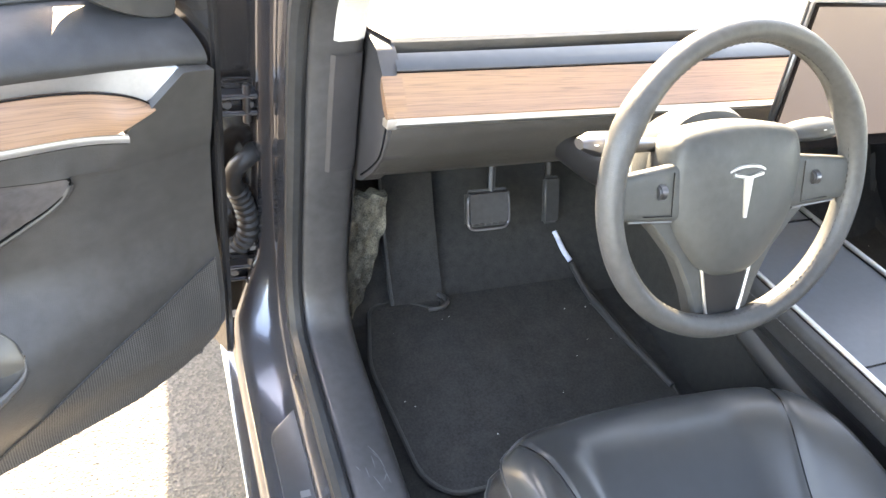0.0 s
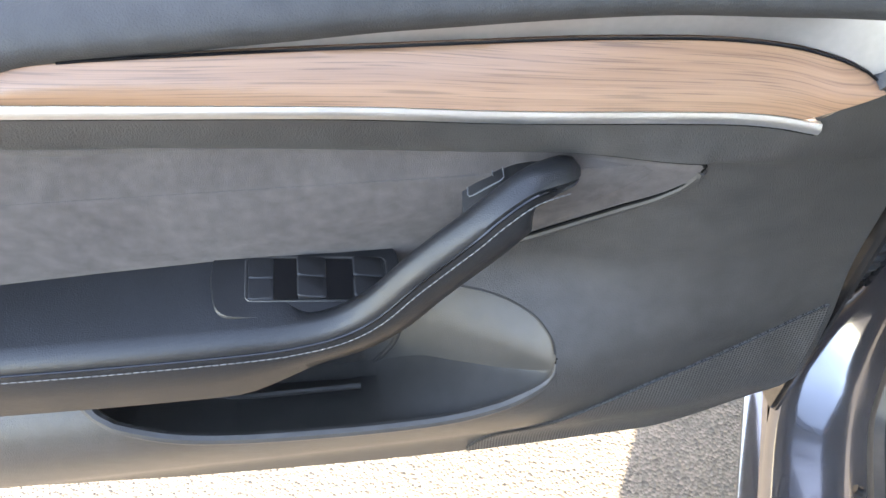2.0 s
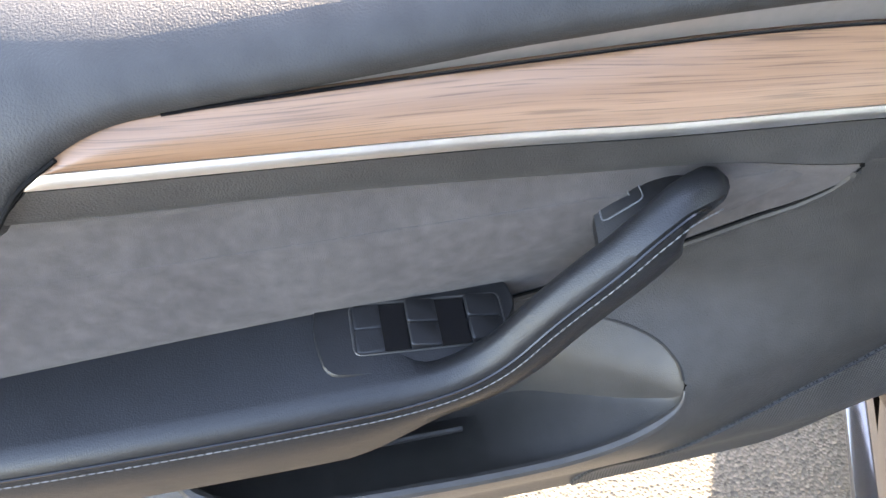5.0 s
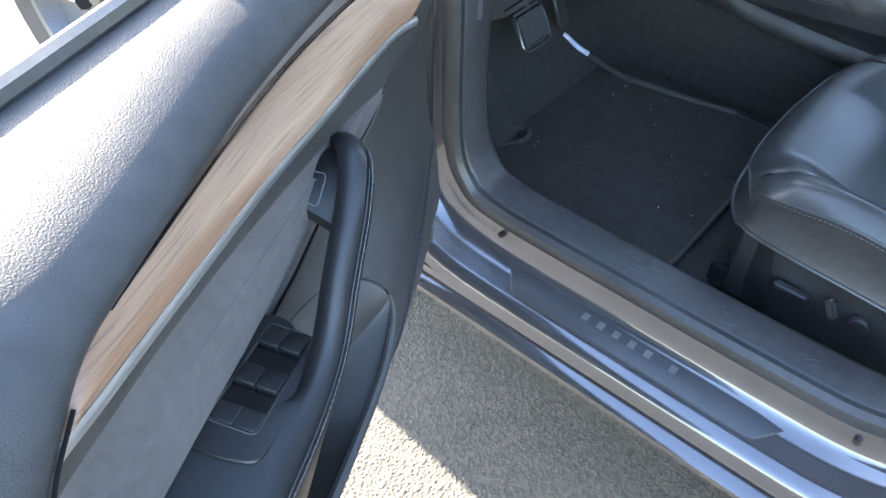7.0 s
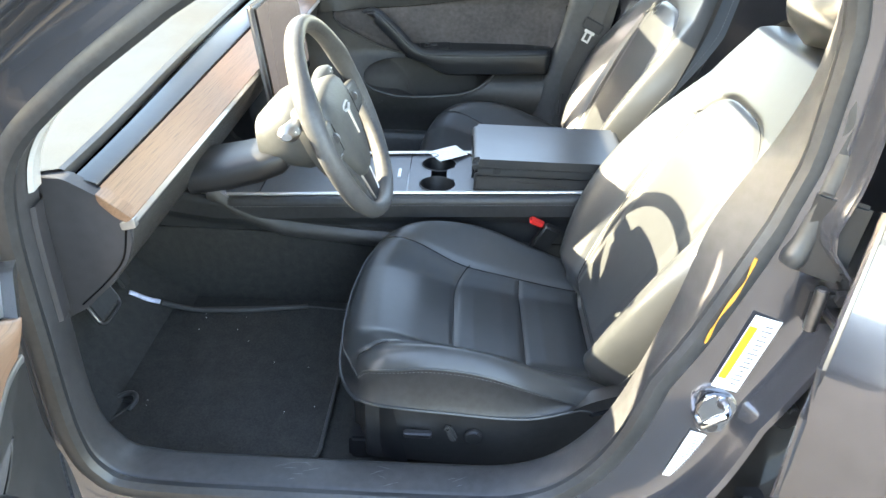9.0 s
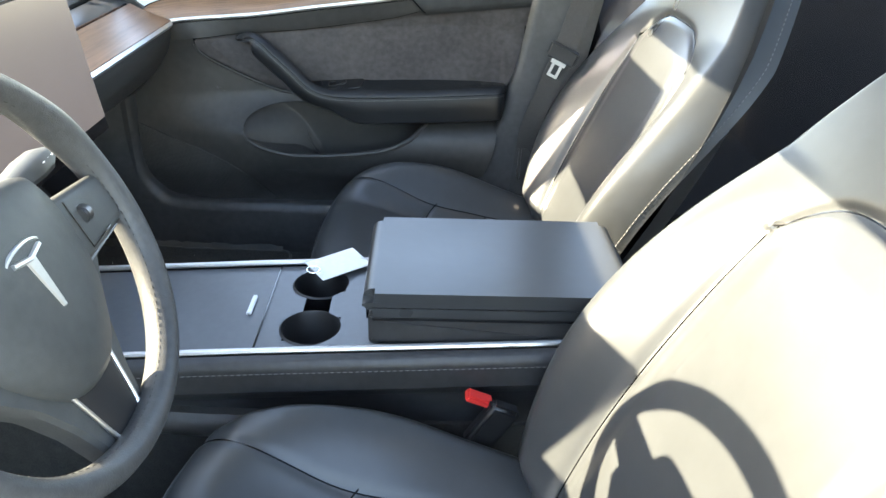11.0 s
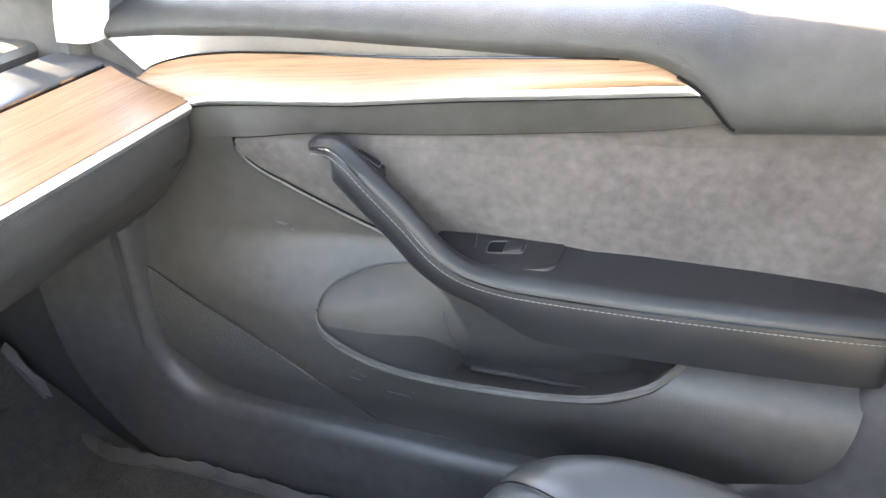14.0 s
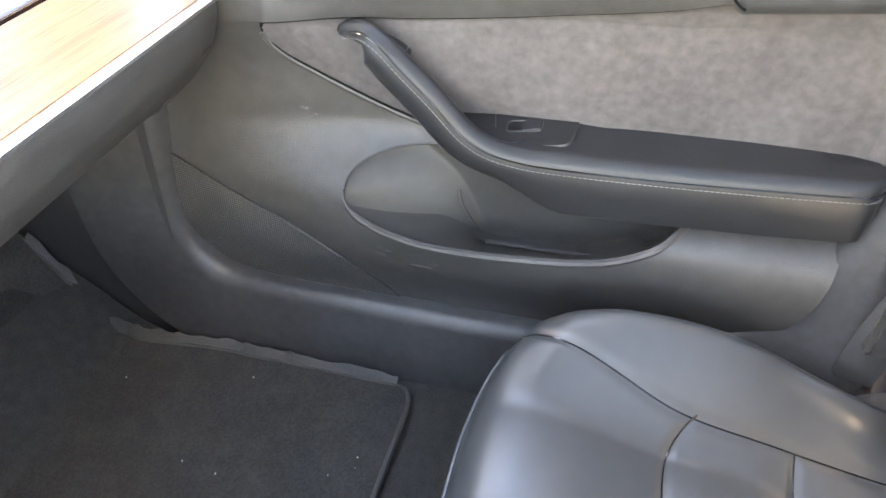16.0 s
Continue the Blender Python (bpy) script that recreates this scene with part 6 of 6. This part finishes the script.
def build_pedals():
    b = thing("brake_pedal", "ribbed black rubber brake pedal", "pedal", at=(-0.40, 0.27, 0.42))
    rot = Euler((radians(-28), 0, 0)).to_matrix()
    part("pad", rbox((-0.424, 0.246, 0.434), (0.094, 0.018, 0.072), 0.014, rot, 3), RUBBER, b)
    for k in range(6):
        part("rib", rbox((-0.457 + 0.0132 * k, 0.2375, 0.4295), (0.006, 0.006, 0.050), 0.002, rot), PLASTIC, b)
    edge = [(-0.424 + 0.043 * math.copysign(abs(math.cos(q)) ** 0.4, math.cos(q)), 0.2385 + 0.016 * math.copysign(abs(math.sin(q)) ** 0.4, math.sin(q)), 0.4300 + 0.030 * math.copysign(abs(math.sin(q)) ** 0.4, math.sin(q))) for q in [2 * math.pi * k / 32 for k in range(32)]]
    part("rim", tube(edge, 0.0028, 6, closed=True), SILVER_DARK, b, "worn metal-edged rim")
    part("arm", tube([(-0.415, 0.262, 0.455), (-0.405, 0.31, 0.53), (-0.395, 0.35, 0.66)], 0.008, 8), PLASTIC_DARK, b, "metal arm")
    a = thing("accelerator_pedal", "narrow black accelerator pedal", "pedal", at=(-0.27, 0.30, 0.42))
    part("pad", rbox((-0.257, 0.290, 0.402), (0.038, 0.014, 0.100), 0.006, Euler((radians(-24), 0, 0)).to_matrix(), 3), RUBBER, a)
    part("arm", tube([(-0.257, 0.318, 0.43), (-0.257, 0.37, 0.55), (-0.257, 0.40, 0.66)], 0.008, 8), PLASTIC_DARK, a)
    f = thing("foot_rest", "black carpeted foot rest beside the pedals", "foot rest", at=(-0.60, 0.3, 0.25))
    part("ramp", slab(lambda s, t: (-0.612 + 0.105 * s, 0.19 + 0.27 * t, 0.262 + 0.36 * t ** 1.15), 6, 12, (0, 0.03, -0.01)), CARPET, f)
    part("bound_edge", tube([(-0.612, 0.19 + 0.27 * t / 12, 0.264 + 0.36 * (t / 12) ** 1.15) for t in range(13)], 0.0035, 6), EDGE, f)
    wl = thing("wheel_arch_felt", "pale mottled insulation felt beside the foot rest", "insulation", at=(-0.69, 0.3, 0.4))
    part("felt", slab(lambda s, t: (-0.718 + (0.070 - 0.04 * (1 - t) ** 2) * s + 0.002 * math.sin(19 * t + 5 * s), 0.185 + 0.008 * math.sin(23 * t) * math.sin(14 * s + 8 * t), 0.25 + 0.28 * t), 16, 30, (0, 0.02, 0)), FELT, wl)
    h = thing("mat_hook", "black plastic mat hook", "hook", at=(-0.515, 0.175, 0.26))
    part("hook", tube(smooth_curve([(-0.545, 0.168, 0.262), (-0.525, 0.160, 0.270), (-0.508, 0.172, 0.272), (-0.512, 0.195, 0.268), (-0.530, 0.205, 0.262)], 4), 0.005, 8), PLASTIC, h)
    w = thing("loose_wire", "blue-white wrapped cable end by the carpet edge", "cable", at=(-0.17, 0.26, 0.25))
    part("sleeve", tube(smooth_curve([(-0.213, 0.218, 0.284), (-0.208, 0.143, 0.266), (-0.200, 0.075, 0.264), (-0.192, 0.01, 0.263), (-0.167, -0.11, 0.262)], 6), [0.006] * 8 + [0.0075] * 10 + [0.006] * 7, 8), EDGE, w, "dark cable sleeve")
    part("wire", tube(smooth_curve([(-0.232, 0.282, 0.322), (-0.228, 0.272, 0.315), (-0.221, 0.245, 0.298), (-0.214, 0.222, 0.288)], 5), 0.0055, 8), WIRE, w)
    cd = thing("key_card", "white plastic card with a hole", "card", at=(0.10, -0.42, 0.55))
    part("card", rbox((0.098, -0.425, 0.560), (0.054, 0.086, 0.0016), 0.0006, Euler((0, radians(-6), radians(38))).to_matrix()), WHITE, cd)
    ring = [(0.098 - 0.030 + 0.010 * math.cos(2 * math.pi * k / 20), -0.425 + 0.034 + 0.010 * math.sin(2 * math.pi * k / 20), 0.5655) for k in range(20)]
    part("key_ring", tube(ring, 0.0010, 6, closed=True), CHROME, cd, "small metal ring")
    rng = random.Random(3)
    lint = thing("mat_lint", "scattered pale crumbs and lint on the mats", "lint", kind="stuff", at=(0, 0, 0.258))
    bits = []
    for side in (-1, 1):
        for k in range(16):
            x, y, r = side * rng.uniform(0.20, 0.66), rng.uniform(-0.21, 0.17), rng.uniform(0.0005, 0.0012)
            bits.append(tube([(x, y, 0.2590), (x + r * 1.6, y + rng.uniform(-1, 1) * r, 0.2597), (x + r * 2.6, y + rng.uniform(-2, 2) * r, 0.2590)], [r * 0.3, r * 0.6, r * 0.3], 4))
    part("crumbs", join(*bits), WHITE, lint)
    bk = thing("belt_buckle", "black seat belt buckle with red button", "buckle", at=(-0.147, -0.634, 0.45))
    rot = Euler((radians(25), radians(-10), 0)).to_matrix()
    part("housing", rbox((-0.160, -0.648, 0.470), (0.022, 0.042, 0.085), 0.006, rot, 3), PLASTIC_DARK, bk)
    part("button", rbox((-0.158, -0.630, 0.512), (0.018, 0.036, 0.012), 0.003, rot), RED, bk, "red release button")
    for side in (1,):
        bt = thing("seat_belt", "grey webbing belt hanging by the pillar", "seat belt", at=(side * 0.75, -0.8, 0.4))
        pth = smooth_curve([(0.668, -0.93, 1.10), (0.640, -0.848, 0.80), (0.646, -0.818, 0.70), (0.670, -0.79, 0.60), (0.70, -0.785, 0.50), (0.71, -0.78, 0.40)], 8)
        def strap(s, t, pth=pth, side=side):
            p = pth[round(s * (len(pth) - 1))]
            tx = Vector((0.35 * side, 0.93, -0.1)).normalized()
            return tuple(p + tx * (t - 0.5) * 0.047)
        part("webbing", slab(strap, len(pth) - 1, 4, (side * 0.0015, 0, 0)), BELT, bt)
        if side > 0:
            ax = Vector((0.30, 0.88, 0.36)).normalized()
            dn = Vector((0.006, 0.030, -0.10))
            dn = (dn - ax * dn.dot(ax)).normalized()
            rot = Matrix((ax, ax.cross(dn), dn)).transposed()
            ct = Vector((0.640, -0.838, 0.765))
            inward = Vector((-1, 0.35, 0)).normalized()
            tg = part("tongue", rbox(tuple(ct), (0.066, 0.013, 0.034), 0.005, rot, 3), PLASTIC_DARK, bt, "black plastic belt tongue")
            part("tongue_lip", join(tube([tuple(ct - ax * 0.030 - dn * 0.013 + inward * 0.005), tuple(ct + ax * 0.030 - dn * 0.013 + inward * 0.005)], 0.0028, 8), tube([tuple(ct - ax * 0.027 + dn * 0.014 + inward * 0.003), tuple(ct + ax * 0.027 + dn * 0.014 + inward * 0.003)], 0.0045, 8)), PLASTIC_DARK, tg)
            mt = ct + inward * 0.007 + dn * 0.034
            part("metal_tongue", join(
                rbox(tuple(mt - ax * 0.0085), (0.006, 0.0022, 0.036), 0.0008, rot),
                rbox(tuple(mt + ax * 0.0085), (0.006, 0.0022, 0.036), 0.0008, rot),
                rbox(tuple(mt + dn * 0.015), (0.0225, 0.0022, 0.006), 0.0008, rot),
                rbox(tuple(mt - dn * 0.014), (0.032, 0.0022, 0.009), 0.0008, rot)), SILVER, tg, "bright metal tongue")
            part("lower_buckle", rbox((0.700, -0.788, 0.50), (0.022, 0.035, 0.085), 0.006), PLASTIC, bt)


build_pedals()


def build_shadow_sheet():
    # added out of view, only to throw a rectangular shadow on the passenger seat
    s = thing("shadow_sheet", "unseen white sheet added to cast the shadow on the passenger seat", "sheet", at=(0.5, 0.3, 1.1))
    part("paper", slab(lambda a, b: (0.395 + 0.28 * a, 0.345 - 0.30 * b, 1.075 + 0.135 * b), 2, 2, (0, 0, 0.002)), WHITE, s)


build_shadow_sheet()


def build_visors():
    for side in (-1, 1):
        v = thing("sun_visor", "pale fabric sun visor folded under the windscreen header", "sun visor", group="sun visors", at=(side * 0.35, -0.33, 1.2))
        part("flap", rbox((side * 0.34, -0.345, 1.165), (0.46, 0.14, 0.022), 0.009, Euler((radians(-25), 0, 0)).to_matrix()), HEADLINER, v)
    part("roof_lining", rbox((0, -0.30, 1.215), (1.26, 0.20, 0.10), 0.02), HEADLINER, car)


build_visors()
